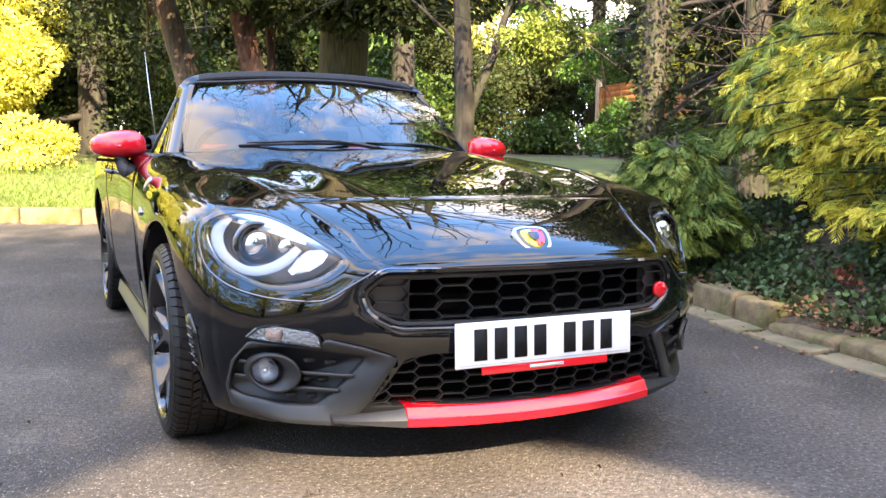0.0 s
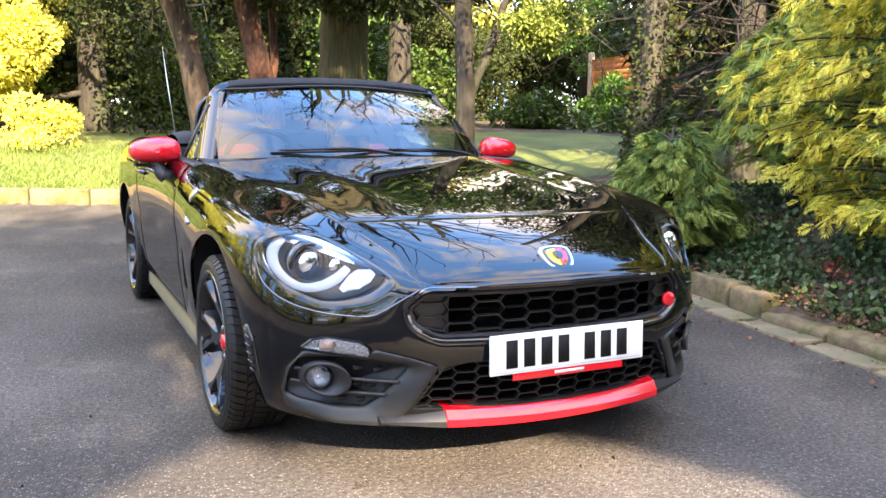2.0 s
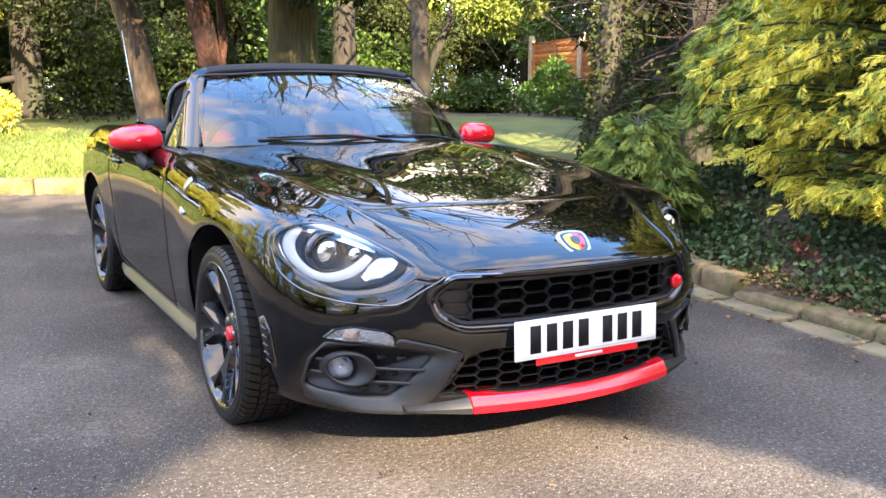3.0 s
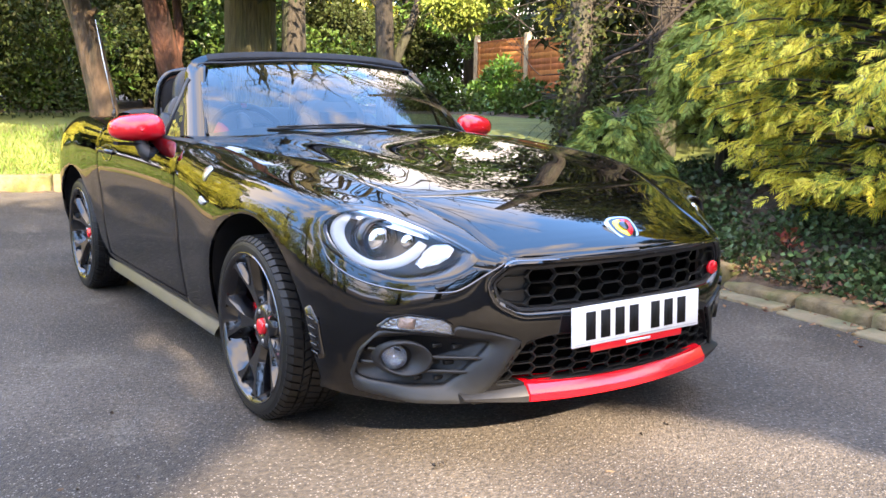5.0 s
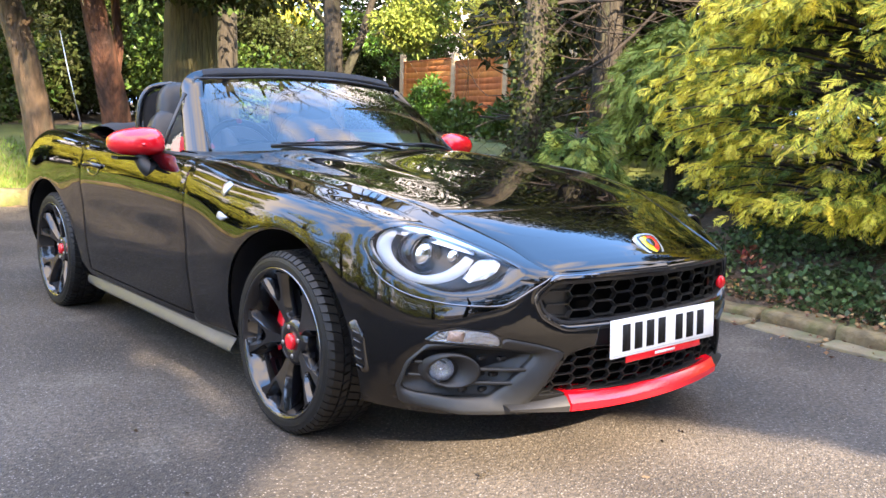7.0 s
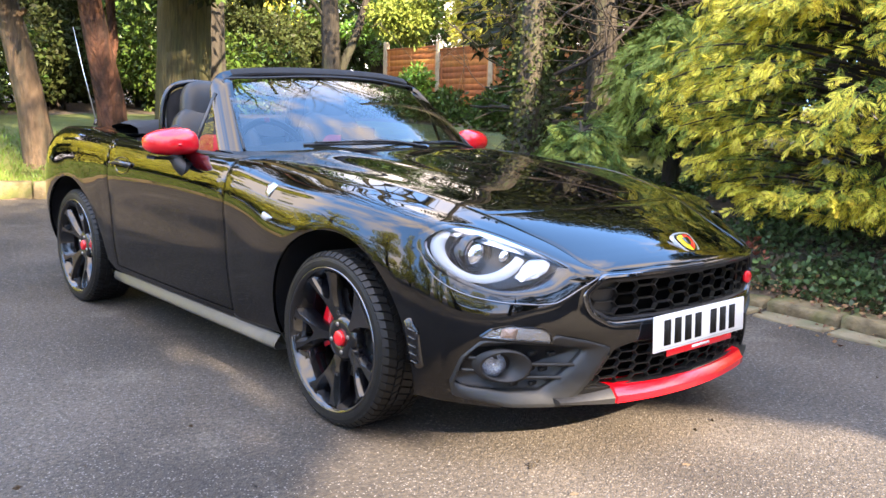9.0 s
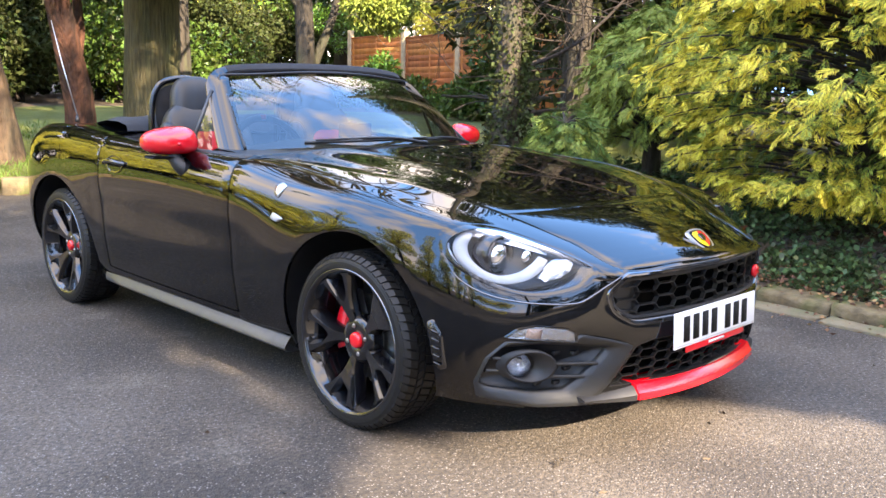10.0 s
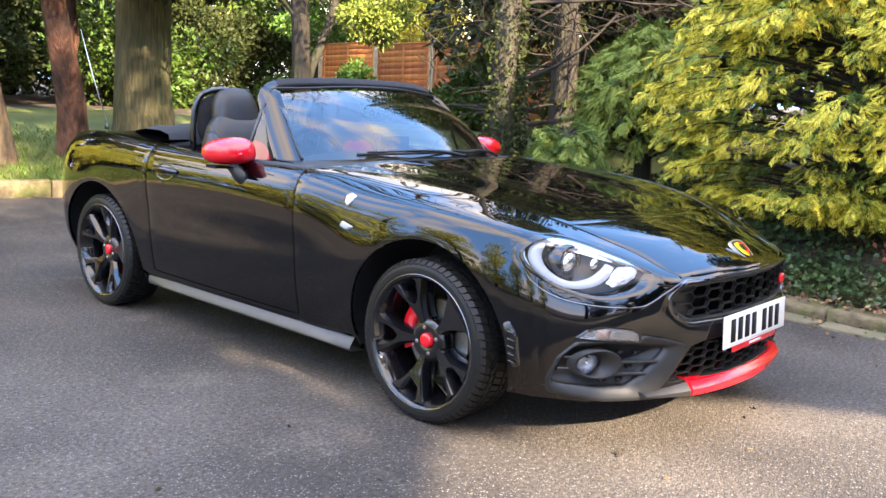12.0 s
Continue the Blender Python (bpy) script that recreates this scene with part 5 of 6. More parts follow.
def honeycomb(name, poly, wide, high, bar, depth, back, material, parent, offset=0.0):
    """A lattice of flattened hexagonal cells cut to an outline, each bar a small ridge."""
    pieces = []
    xs = poly[:, 0]
    zs = poly[:, 1]
    slant = wide * 0.2
    done = set()
    for i in range(int(np.floor((xs.min() - .1) / wide)), int((xs.max() + .1) / wide) + 2):
        for j in range(int(np.floor((zs.min() - .1) / high)) - 1, int((zs.max() + .1) / high) + 2):
            cx, cz = i * wide + offset, (j + (0.5 if i % 2 else 0.0)) * high
            w, h = wide / 2 + slant / 2, high / 2
            six = [(cx - w, cz), (cx - w + slant, cz + h), (cx + w - slant, cz + h), (cx + w, cz), (cx + w - slant, cz - h), (cx - w + slant, cz - h)]
            for k in range(6):
                a, b = np.array(six[k]), np.array(six[(k + 1) % 6])
                key = tuple(sorted([tuple(np.round(a, 4)), tuple(np.round(b, 4))]))
                if key in done:
                    continue
                done.add(key)
                ok = inside(poly, [a[0], b[0], (a[0] + b[0]) / 2], [a[1], b[1], (a[1] + b[1]) / 2])
                if not ok.any():
                    continue
                if not ok[0]:
                    a = nearest(poly, *a)
                if not ok[1]:
                    b = nearest(poly, *b)
                d = b - a
                if np.linalg.norm(d) < 0.004:
                    continue
                nn = np.array([-d[1], d[0]]) / np.linalg.norm(d) * bar / 2
                m = 3 if abs(d[0]) > .03 else 1
                v, f = [], []
                for t in np.linspace(0, 1, m + 1):
                    c = a + d * t
                    y = front_y(*c)
                    y = (y if y is not None else -.7) + depth
                    for s, dep in ((1.0, back), (.55, 0), (-.55, 0), (-1.0, back)):
                        v.append((c[0] + nn[0] * s, y + dep, c[1] + nn[1] * s))
                f = grid_faces(m + 1, 4)
                pieces.append((v, f))
    v, f = joined(pieces)
    return shape(name, v, f, material, parent, smooth=False)


grille = frame_ring("grille", GRILLE, [(-.010, .004), (-.009, -.004), (-.002, -.005), (.006, .002), (.008, .03)], GLOSSBLACK, car, label="honeycomb grille in a gloss black frame")
# Dark chrome ring stands in for the highlight along the frame's edge.
frame_ring("grille_bright_edge", GRILLE, [(-.0115, .001), (-.0108, -.0050), (-.0090, -.0050), (-.0083, .001)], DARKCHROME, grille)
frame_ring("inner_frame", GRILLE, [(.006, .012), (.008, .006), (.016, .008), (.018, .03)], PLASTIC, grille)
honeycomb("honeycomb", inset(GRILLE, .014), .0795, .0385, .005, .012, .014, GRILLEBLACK, grille, .0)
for sign in (-1, 1):
    cell = corners([(sign * .345, .566), (sign * .43, .566), (sign * .462, .512), (sign * .40, .452), (sign * .345, .444)], .012)
    fan = [front_at(x, z, .03) for x, z in cell]
    mid_pt = tuple(np.mean(fan, axis=0))
    shape("closed_cell_panel", fan + [mid_pt], [(k, (k + 1) % len(fan), len(fan)) for k in range(len(fan))], GRILLEBLACK, grille)
# Black sheet stands for the unlit depth behind the honeycomb.
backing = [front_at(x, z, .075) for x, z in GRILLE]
shape("grille_shade_sheet", backing + [tuple(np.mean(backing, axis=0))], [(k, (k + 1) % len(backing), len(backing)) for k in range(len(backing))], DEEP, grille)
v, f = lathe([(-.004, 0), (-.004, .020), (-.001, .0225), (.006, .0225)], 28, "y", (.425, front_y(.425, .490) + .002, .488))
shape("tow_eye_cap", v, f, RED, grille, "round bright red cap")

# lower intake
intake = frame_ring("lower_intake", INTAKE, [(-.004, .003), (.003, .004), (.005, .05)], PLASTIC, car)
honeycomb("intake_mesh", inset(INTAKE, .004), .064, .031, .005, .016, .014, GRILLEBLACK, intake, .02)
# Another black sheet in place of the shade behind the intake mesh.
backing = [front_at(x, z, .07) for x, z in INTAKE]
shape("intake_shade_sheet", backing + [tuple(np.mean(backing, axis=0))], [(k, (k + 1) % len(backing), len(backing)) for k in range(len(backing))], DEEP, intake)

# chin spoiler: black wings and the red middle blade
def chin(name, x0, x1, profile, material, label="", n=40, taper=0.0):
    rows = []
    for dz, dy in profile:
        rows.append([(x, -.815 + .36 * abs(x) ** 2.15 - .03 + dy + .03 * taper * k, .19 + dz * (1 - taper * k) + .012 * (abs(x) / .5) ** 2) for x, k in zip(np.linspace(x0, x1, n), np.linspace(0, 1, n))])
    rows.append(rows[0])
    v = [p for r in rows for p in r]
    f = grid_faces(len(rows), n)
    f += [tuple(k * n for k in range(len(profile)))[::-1], tuple(k * n + n - 1 for k in range(len(profile)))]
    ob = shape(name, v, f, material, car, label)
    return sharp(ob, 30)


chin("chin_blade", -.362, .362, [(.048, .035), (.043, .012), (.021, -.001), (.018, -.006), (-.002, -.004), (-.007, .02), (.0, .12), (.044, .12)], RED, "bright red chin spoiler blade")
for sign in (-1, 1):
    chin("chin_wing", sign * .362, sign * .53, [(.046, .045), (.034, .018), (.012, .002), (-.006, .004), (-.01, .03), (0, .14), (.04, .14)], PLASTIC, n=14, taper=.7)

# number plate with plain bars in place of its characters
plate = part("number_plate", box_bm((.522, .006, .113), (0, 0, 0), .0025), WHITE, car, "white front number plate with plain dark bars")
plate.matrix_local = pose(.002, -.850, .395, -3, 0, 0)
for k, x in enumerate((-.192, -.135, -.078, -.021, .068, .125, .182)):
    ob = part("plate_bar", box_bm((.036, .002, .079), (x, -.0036, 0), 0), BARS, plate)
part("plate_edge_line", box_bm((.505, .0016, .0015), (0, -.0034, -.049)), SILVER, plate)
strip = part("dealer_strip", box_bm((.375, .004, .022), (0, .001, -.066), .001), RED, plate, "red strip under the plate")
part("dealer_bar", box_bm((.10, .001, .008), (0, -.0015, -.066)), WHITE, strip)
part("plate_bracket", box_bm((.36, .03, .09), (0, .018, 0), .003), PLASTIC, plate)

# bonnet badge: shield in a chrome surround

def bonnet_at(x, y):
    """A place on the nose panel or bonnet over (x, y)."""
    pts = np.array([p for row in brow for p in row])
    d = (pts[:, 0] - x) ** 2 + (pts[:, 1] - y) ** 2
    k = np.argsort(d)[:4]
    w = 1 / (d[k] + 1e-6)
    return float((pts[k, 2] * w).sum() / w.sum())


SHIELD = outline([(0, -.058), (.034, -.036), (.046, -.004), (.042, .028), (.0, .036), (-.042, .028), (-.046, -.004), (-.034, -.036)], 5)
slope = math.degrees(math.atan2(bonnet_at(0, -.74) - bonnet_at(0, -.80 + .01), .05))


def badge_layer(name, scale, z0, z1, material, parent, poly=SHIELD, label=""):
    rows = [[(x * scale, y * scale, z0) for x, y in poly], [(x * scale * .97, y * scale * .97, z1) for x, y in poly], [(x * scale * .5, y * scale * .5, z1 + .0012) for x, y in poly], [(0, 0, z1 + .0015)] * len(poly)]
    v, f = strips(rows)
    ob = shape(name, v, f, material, parent, label)
    return sharp(ob, 40)


badge = badge_layer("badge", 1.12, -.004, .004, SILVER, car, label="small shield badge in a chrome surround")
badge.matrix_local = pose(0, -.770, bonnet_at(0, -.770) + .004, 39, 0, 0)
badge_layer("badge_inset", .94, .0035, .0050, GLOSSBLACK, badge)
badge_layer("badge_field", .70, .0055, .0070, YELLOW, badge)
half = np.array([p for p in SHIELD if p[0] > -.003])
badge_layer("badge_red_half", .68, .0086, .0096, RED, badge, poly=half)
badge_layer("badge_emblem", .34, .0110, .0118, GLOSSBLACK, badge)


def lens_cap(name, poly, bulge, depth, material, parent, sign, rings=7, label=""):
    """A domed cover over an outline of the front."""
    c = poly.mean(0)
    rows = []
    for t in np.linspace(1, 0.02, rings):
        q = c + (poly - c) * t
        rows.append([tuple(np.array(front_at(x, z, depth - bulge * (1 - t * t))) * (sign, 1, 1)) for x, z in q])
    v, f = strips(rows)
    k = len(v)
    v.append(tuple(np.mean(rows[-1], axis=0)))
    m = len(poly)
    f += [(k - m + i, k - m + (i + 1) % m, k) for i in range(m)]
    ob = shape(name, v, f, material, parent, label)
    return ob


def headlight(sign):
    h = frame_ring("headlight", LAMP, [(-.006, .004), (-.004, -.002), (.004, -.001), (.008, .008), (.010, .05)], GLOSSBLACK, car, sign, "clear headlight with a U-shaped white light guide")
    c = LAMP.mean(0)
    # bowl behind the lens
    rows = []
    for t, dep in ((.97, .02), (.9, .055), (.6, .10), (.02, .11)):
        q = c + (LAMP - c) * t
        rows.append([tuple(np.array(front_at(x, z, dep)) * (sign, 1, 1)) for x, z in q])
    v, f = strips(rows)
    shape("lamp_bowl", v, f, GRILLEBLACK, h)
    # broad bright light guide: a U open towards the inner tip
    def guide(name, pts, width, dep, material, thick=.012):
        p = catmull(pts, 8)
        t = np.gradient(p, axis=0)
        t /= np.linalg.norm(t, axis=1)[:, None]
        nn = np.stack([-t[:, 1], t[:, 0]], 1)
        w = np.interp(np.linspace(0, 1, len(p)), np.linspace(0, 1, len(width)), width)[:, None] / 2
        rows = []
        for s, d in ((-1, thick), (-1, .003), (-.7, 0), (.7, 0), (1, .003), (1, thick)):
            q = p + nn * w * s
            rows.append([tuple(np.array(front_at(x, z, dep + d)) * (sign, 1, 1)) for x, z in q])
        v = [a for r in rows for a in r]
        return sharp(shape(name, v, grid_faces(6, len(p)), material, h), 45)

    guide("light_guide", [(.712, .690), (.738, .664), (.746, .632), (.738, .600), (.714, .572), (.682, .560), (.641, .570), (.605, .592), (.575, .620)], [.016, .024, .026, .025, .024, .022, .021, .020, .014], .020, DRL)
    guide("upper_reflector", [(.706, .688), (.655, .683), (.615, .670), (.580, .651), (.553, .633)], [.020, .036, .036, .026, .012], .034, SILVER)
    guide("outer_reflector", [(.766, .660), (.772, .635), (.764, .603), (.742, .574)], [.006, .016, .016, .006], .026, SILVER)
    guide("indicator_reflector", [(.604, .562), (.572, .584), (.545, .602), (.522, .615)], [.012, .036, .036, .014], .018, FACET)
    # projector lamp
    px, pz = .655, .622
    py = front_y(px, pz)
    v, f = lathe([(.05, .060), (.0, .062), (-.012, .058), (-.010, .050), (.02, .048)], 36, "y", (sign * px, py + .055, pz))
    shape("projector_shroud", v, f, GLOSSBLACK, h)
    v, f = lathe([(.0, .040), (-.010, .039), (-.022, .032), (-.030, .018), (-.032, .0005)], 32, "y", (sign * px, py + .062, pz))
    shape("projector_lens", v, f, CHROME, h)
    v, f = lathe([(.0, .022), (-.008, .020), (-.014, .010), (-.015, .0005)], 24, "y", (sign * (px - .062), front_y(px - .062, pz - .004) + .060, pz - .004))
    shape("side_projector_lens", v, f, CHROME, h)
    lens = lens_cap("lens_cover", inset(LAMP, .003), .004, .002, CLEAR, h, sign, label="clear lens cover")
    lens.visible_shadow = False
    # lower lid: slim chrome strip under lamp to grille corner paints its edge highlight
    lid_path = catmull([(.789, .640), (.782, .577), (.758, .540), (.722, .517), (.678, .505), (.629, .500), (.561, .501), (.527, .514), (.477, .551), (.434, .582)], 8)
    pts = [np.array(front_at(x, z, -.001)) * (sign, 1, 1) for x, z in lid_path]
    v, f = tube(pts, np.interp(np.linspace(0, 1, len(pts)), [0, .2, .8, 1], [.001, .0028, .0034, .0024]), 8)
    shape("lip_highlight", v, f, DARKCHROME, h)
    jet = np.array(front_at(.580, .514, -.004)) * (sign, 1, 1)
    part("washer_jet", box_bm((.028, .012, .009), tuple(jet), .003), GLOSSBLACK, h)
    return h


def polar_loop(poly, c, n=120):
    """The outline as n points at even angles about c."""
    out = []
    q = np.roll(poly, -1, 0)
    for a in np.linspace(0, 2 * np.pi, n, endpoint=False):
        d = np.array([math.cos(a), math.sin(a)])
        far = 0.0
        for p0, p1 in zip(poly, q):
            e, w = p1 - p0, p0 - c
            den = d[0] * e[1] - d[1] * e[0]
            if abs(den) < 1e-9:
                continue
            r = (w[0] * e[1] - w[1] * e[0]) / den
            k = (w[0] * d[1] - w[1] * d[0]) / den
            if r > far and -1e-6 <= k <= 1 + 1e-6:
                far = r
        out.append(c + d * far)
    return np.array(out)


def fog_unit(sign):
    c = np.array([.585, .300])
    outer, inner = polar_loop(FOG, c), polar_loop(FOGIN, c)
    rows = []
    for t, dep in ((0, .006), (.02, -.004), (.14, -.007), (.30, -.006), (.80, .008), (1.0, .016), (1.04, .024), (1.06, .06)):
        q = outer + (inner - outer) * min(t, 1)
        q = c + (q - c) * (1 - max(0, t - 1) * .5)
        rows.append([tuple(np.array(front_at(x, z, dep)) * (sign, 1, 1)) for x, z in q])
    v, f = strips(rows)
    u = sharp(shape("fog_lamp_housing", v, f, DARKSATIN, car, "matt black fog lamp surround in the bumper"), 55)
    rows = []
    for t, dep in ((.99, .030), (.9, .046), (.02, .055)):
        q = c + (inner - c) * t
        rows.append([tuple(np.array(front_at(x, z, dep)) * (sign, 1, 1)) for x, z in q])
    v, f = strips(rows)
    shape("housing_back", v, f, PLASTIC, u)
    # louvres across the opening
    for z0, xa, xb in ((.317, .482, .602), (.277, .512, .610), (.330, .702, .716), (.290, .702, .724)):
        xs = np.linspace(xa, xb, 8)
        rows = []
        for dz, d in ((.005, .014), (.004, .006), (-.004, .006), (-.006, .014), (-.006, .05)):
            rows.append([tuple(np.array(front_at(x, z0 + dz, d)) * (sign, 1, 1)) for x in xs])
        shape("louvre", [a for r in rows for a in r], grid_faces(5, 8), DARKSATIN, u)
    for x, z in ((.565, .345), (.520, .343), (.565, .297), (.535, .297), (.600, .250), (.555, .252)):
        part("slot_bump", box_bm((.030, .014, .013), tuple(np.array(front_at(x, z, .045)) * (sign, 1, 1)), .003), PLASTIC, u)
    fx, fz = .662, .312
    fy = front_y(fx, fz)
    turn = pose(0, 0, 0, 0, 0, sign * 38)
    ang = np.linspace(0, 2 * np.pi, 36, endpoint=False)
    rows = []
    for rx, rz, d in ((.058, .053, .012), (.054, .049, -.010), (.048, .044, -.010), (.040, .038, .012), (.036, .036, .03)):
        cx = fx - (.014 if rx > .045 else .004)
        rows.append([tuple(np.array(front_at(cx + rx * np.cos(a), fz + rz * np.sin(a), d)) * (sign, 1, 1)) for a in ang])
    v, f = strips(rows)
    bez = shape("fog_bezel", v, f, PLASTIC, u)
    lamp_rows = [[(.036 * np.cos(a), 0, .036 * np.sin(a)) for a in ang], [(.034 * np.cos(a), .012, .034 * np.sin(a)) for a in ang], [(.018 * np.cos(a), .026, .018 * np.sin(a)) for a in ang], [(0, .028, 0)] * 36]
    v, f = strips(lamp_rows)
    ob = shape("fog_reflector", v, f, FACET, u)
    place = Matrix.Translation((sign * fx, fy + .018, fz)) @ turn
    ob.matrix_local = place
    bulb = part("fog_bulb", box_bm((.014, .02, .014), (0, .006, 0), .006), CHROME, u)
    bulb.matrix_local = place
    v, f = strips([[(.036 * np.cos(a), -.002, .036 * np.sin(a)) for a in ang], [(.022 * np.cos(a), -.008, .022 * np.sin(a)) for a in ang], [(0, -.010, 0)] * 36])
    lens = shape("fog_lens", v, f, CLEAR, u, "round clear fog lamp lens")
    lens.matrix_local = place
    lens.visible_shadow = False
    # turn signal above
    SIG = corners([(.552, .388), (.557, .413), (.577, .427), (.648, .436), (.684, .424), (.706, .397), (.622, .393)], .005)
    sig = frame_ring("turn_signal", SIG, [(-.003, .004), (-.002, -.007), (.001, -.007), (.002, .002)], GLOSSBLACK, car, sign, "slim clear and amber turn signal")
    shape_c = SIG.mean(0)
    rows = [[tuple(np.array(front_at(*(shape_c + (np.array(p) - shape_c) * t), d)) * (sign, 1, 1)) for p in SIG] for t, d in ((.98, -.001), (.8, -.0015), (.02, -.002))]
    v, f = strips(rows)
    shape("signal_reflector", v, f, FACET, sig)
    AMB = corners([(.636, .398), (.632, .428), (.664, .428), (.668, .400)], .003)
    rows = [[tuple(np.array(front_at(*p, d)) * (sign, 1, 1)) for p in AMB] for d in (-.001, -.003)] + [[tuple(np.array(front_at(*AMB.mean(0), -.0035)) * (sign, 1, 1))] * len(AMB)]
    v, f = strips(rows)
    shape("amber_insert", v, f, AMBER, sig)
    cov = lens_cap("signal_lens", SIG, .002, -.006, CLEAR, sig, sign, 4)
    cov.visible_shadow = False


for sign in (-1, 1):
    headlight(sign)
    fog_unit(sign)

# -- wheels --
def spoke_face(r):
    """How far out the spokes' face stands at a radius."""
    return np.interp(r, [.03, .07, .15, .24], [.056, .062, .080, .098])


def forked_spoke(angle, parent):
    """A Y-shaped spoke: a short stem that parts into two prongs, with broad chamfers and deep walls."""
    edge = catmull([(26, .044), (20, .075), (16.5, .105), (17, .140), (19.5, .180), (21.5, .236)], 5)
    notch = catmull([(8.5, .236), (7.5, .195), (5.2, .165), (0, .146)], 5)
    half = np.vstack([edge, notch])
    polar = np.vstack([half, half[-2::-1] * (-1, 1)])
    flat = np.array([(r * math.cos(radians(a) + angle), r * math.sin(radians(a) + angle)) for a, r in polar])
    rows = []
    for ins, dep in ((0, -.056), (0, -.030), (.003, -.020), (.0135, 0)):
        rows.append([(spoke_face(math.hypot(y, z)) + dep, y, z) for y, z in inset(flat, ins)])
    v, f = strips(rows)
    m = len(flat)
    f.append(tuple(range(3 * m, 4 * m)))
    bm = bmesh.new()
    for p in v:
        bm.verts.new(p)
    bm.verts.ensure_lookup_table()
    for q in f:
        bm.faces.new([bm.verts[k] for k in q])
    bmesh.ops.triangulate(bm, faces=[q for q in bm.faces if len(q.verts) > 4])
    bmesh.ops.recalc_face_normals(bm, faces=bm.faces[:])
    return sharp(part("spoke", bm, WHEELBLACK, parent), 28)


def wheel():
    """One wheel, outer face towards +x, about the origin."""
    w = thing("wheel", "black five-spoke alloy wheel with forked spokes, low tyre and red centre cap", "")
    w.parent = car
    side = [(-.099, .232), (-.1045, .244), (-.1055, .256), (-.103, .268), (-.0985, .276), (-.093, .280)]
    tread = [(-.088, .2825), (-.04, .2835), (.04, .2835), (.088, .2825)]
    v, f = lathe(side + tread + [(-a, r) for a, r in side[::-1]], 96)
    tyre = sharp(shape("tyre", v, f, RUBBER, w, "black road tyre with grooved tread"), 50)
    pieces = []
    for k in range(64):
        a0 = 2 * np.pi * k / 64
        for s, x0, x1, lean in ((1, .056, .101, .035), (-1, .056, .101, .035), (1, .030, .050, -.05), (-1, .030, .050, -.05), (1, -.022, .022, .03)):
            v = []
            for x, r in ((x0, .2925), ((x0 + x1 * 2) / 3, .2915 if x1 > .06 else .2925), (x1, .2780 if x1 > .06 else .2925)):
                for da in (.006, .082):
                    a = a0 + da + lean * (x - x0) / .03
                    v += [(s * x, (r - .012) * np.cos(a), (r - .012) * np.sin(a)), (s * x, r * np.cos(a), r * np.sin(a))]
            f = []
            for q in (0, 4):
                f += [(q + 1, q + 3, q + 7, q + 5), (q, q + 1, q + 5, q + 4), (q + 2, q + 6, q + 7, q + 3)]
            f += [(0, 2, 3, 1), (8, 9, 11, 10)]
            pieces.append((v, f))
    tagged(shape("tread", *joined(pieces), RUBBER, tyre, smooth=False), kind="stuff")
    for rad, x in ((.247, .1047), (.262, .1050)):
        v, f = lathe([(x - .001, rad - .0015), (x + .0012, rad), (x - .001, rad + .0015)], 96)
        shape("sidewall_rib", v, f, RUBBER, tyre)
    v, f = lathe([(-.095, .226), (-.08, .215), (.0, .200), (.04, .206), (.070, .218), (.092, .227), (.101, .232), (.1055, .237), (.105, .2415), (.098, .2425)], 96)
    rim = shape("rim", v, f, WHEELBLACK, w, "gloss black alloy rim")
    v, f = lathe([(.1050, .2365), (.1066, .2385), (.1062, .2410), (.104, .2425)], 96)
    shape("rim_edge", v, f, DARKCHROME, rim)
    for k in range(5):
        forked_spoke(k * 2 * np.pi / 5, rim)
    v, f = lathe([(.015, .082), (.050, .078), (.060, .066), (.0625, .050), (.062, .030), (.058, .026)], 48)
    shape("hub", v, f, WHEELBLACK, rim)
    v, f = lathe([(.055, .0265), (.068, .026), (.0715, .0225), (.0728, .012), (.073, .0003)], 32)
    shape("centre_cap", v, f, RED, rim, "red centre cap")
    for k in range(4):
        a = radians(65) + k * np.pi / 2
        c = (0, .047 * np.cos(a), .047 * np.sin(a))
        v, f = lathe([(.045, .008), (.064, .008), (.067, .0055), (.0675, .0003)], 6, "x", c)
        shape("wheel_bolt", v, f, STEEL, rim, smooth=False)
    v, f = lathe([(-.02, .07), (-.02, .142), (.002, .142), (.002, .07)], 64)
    disc = sharp(shape("brake_disc", v, f, STEEL, w), 40)
    v, f = lathe([(.002, .03), (.02, .035), (.02, .068), (.002, .072)], 48)
    shape("disc_hat", v, f, STEEL, disc)
    return w


def caliper(parent, x, y, z, face):
    pts = []
    for a in np.linspace(-.62, .62, 10):
        pts.append([(dx - .014, r * np.sin(a) * 1.0, r * np.cos(a)) for dx, r in ((.038, .100), (.044, .106), (.044, .146), (.036, .156), (-.03, .156), (-.03, .100))])
    v = [p for r in pts for p in r]
    f = grid_faces(10, 6, closed=True) + [tuple(range(6))[::-1], tuple(range(54, 60))]
    ob = sharp(shape("brake_caliper", v, f, RED, parent, "red brake caliper"), 40)
    return ob


first = wheel()
wheels = [first]
spots = [(-.744, -.008, 39), (-.738, WHEELBASE - .008, 5), (.744, -.008, 40), (.738, WHEELBASE - .008, 60)]
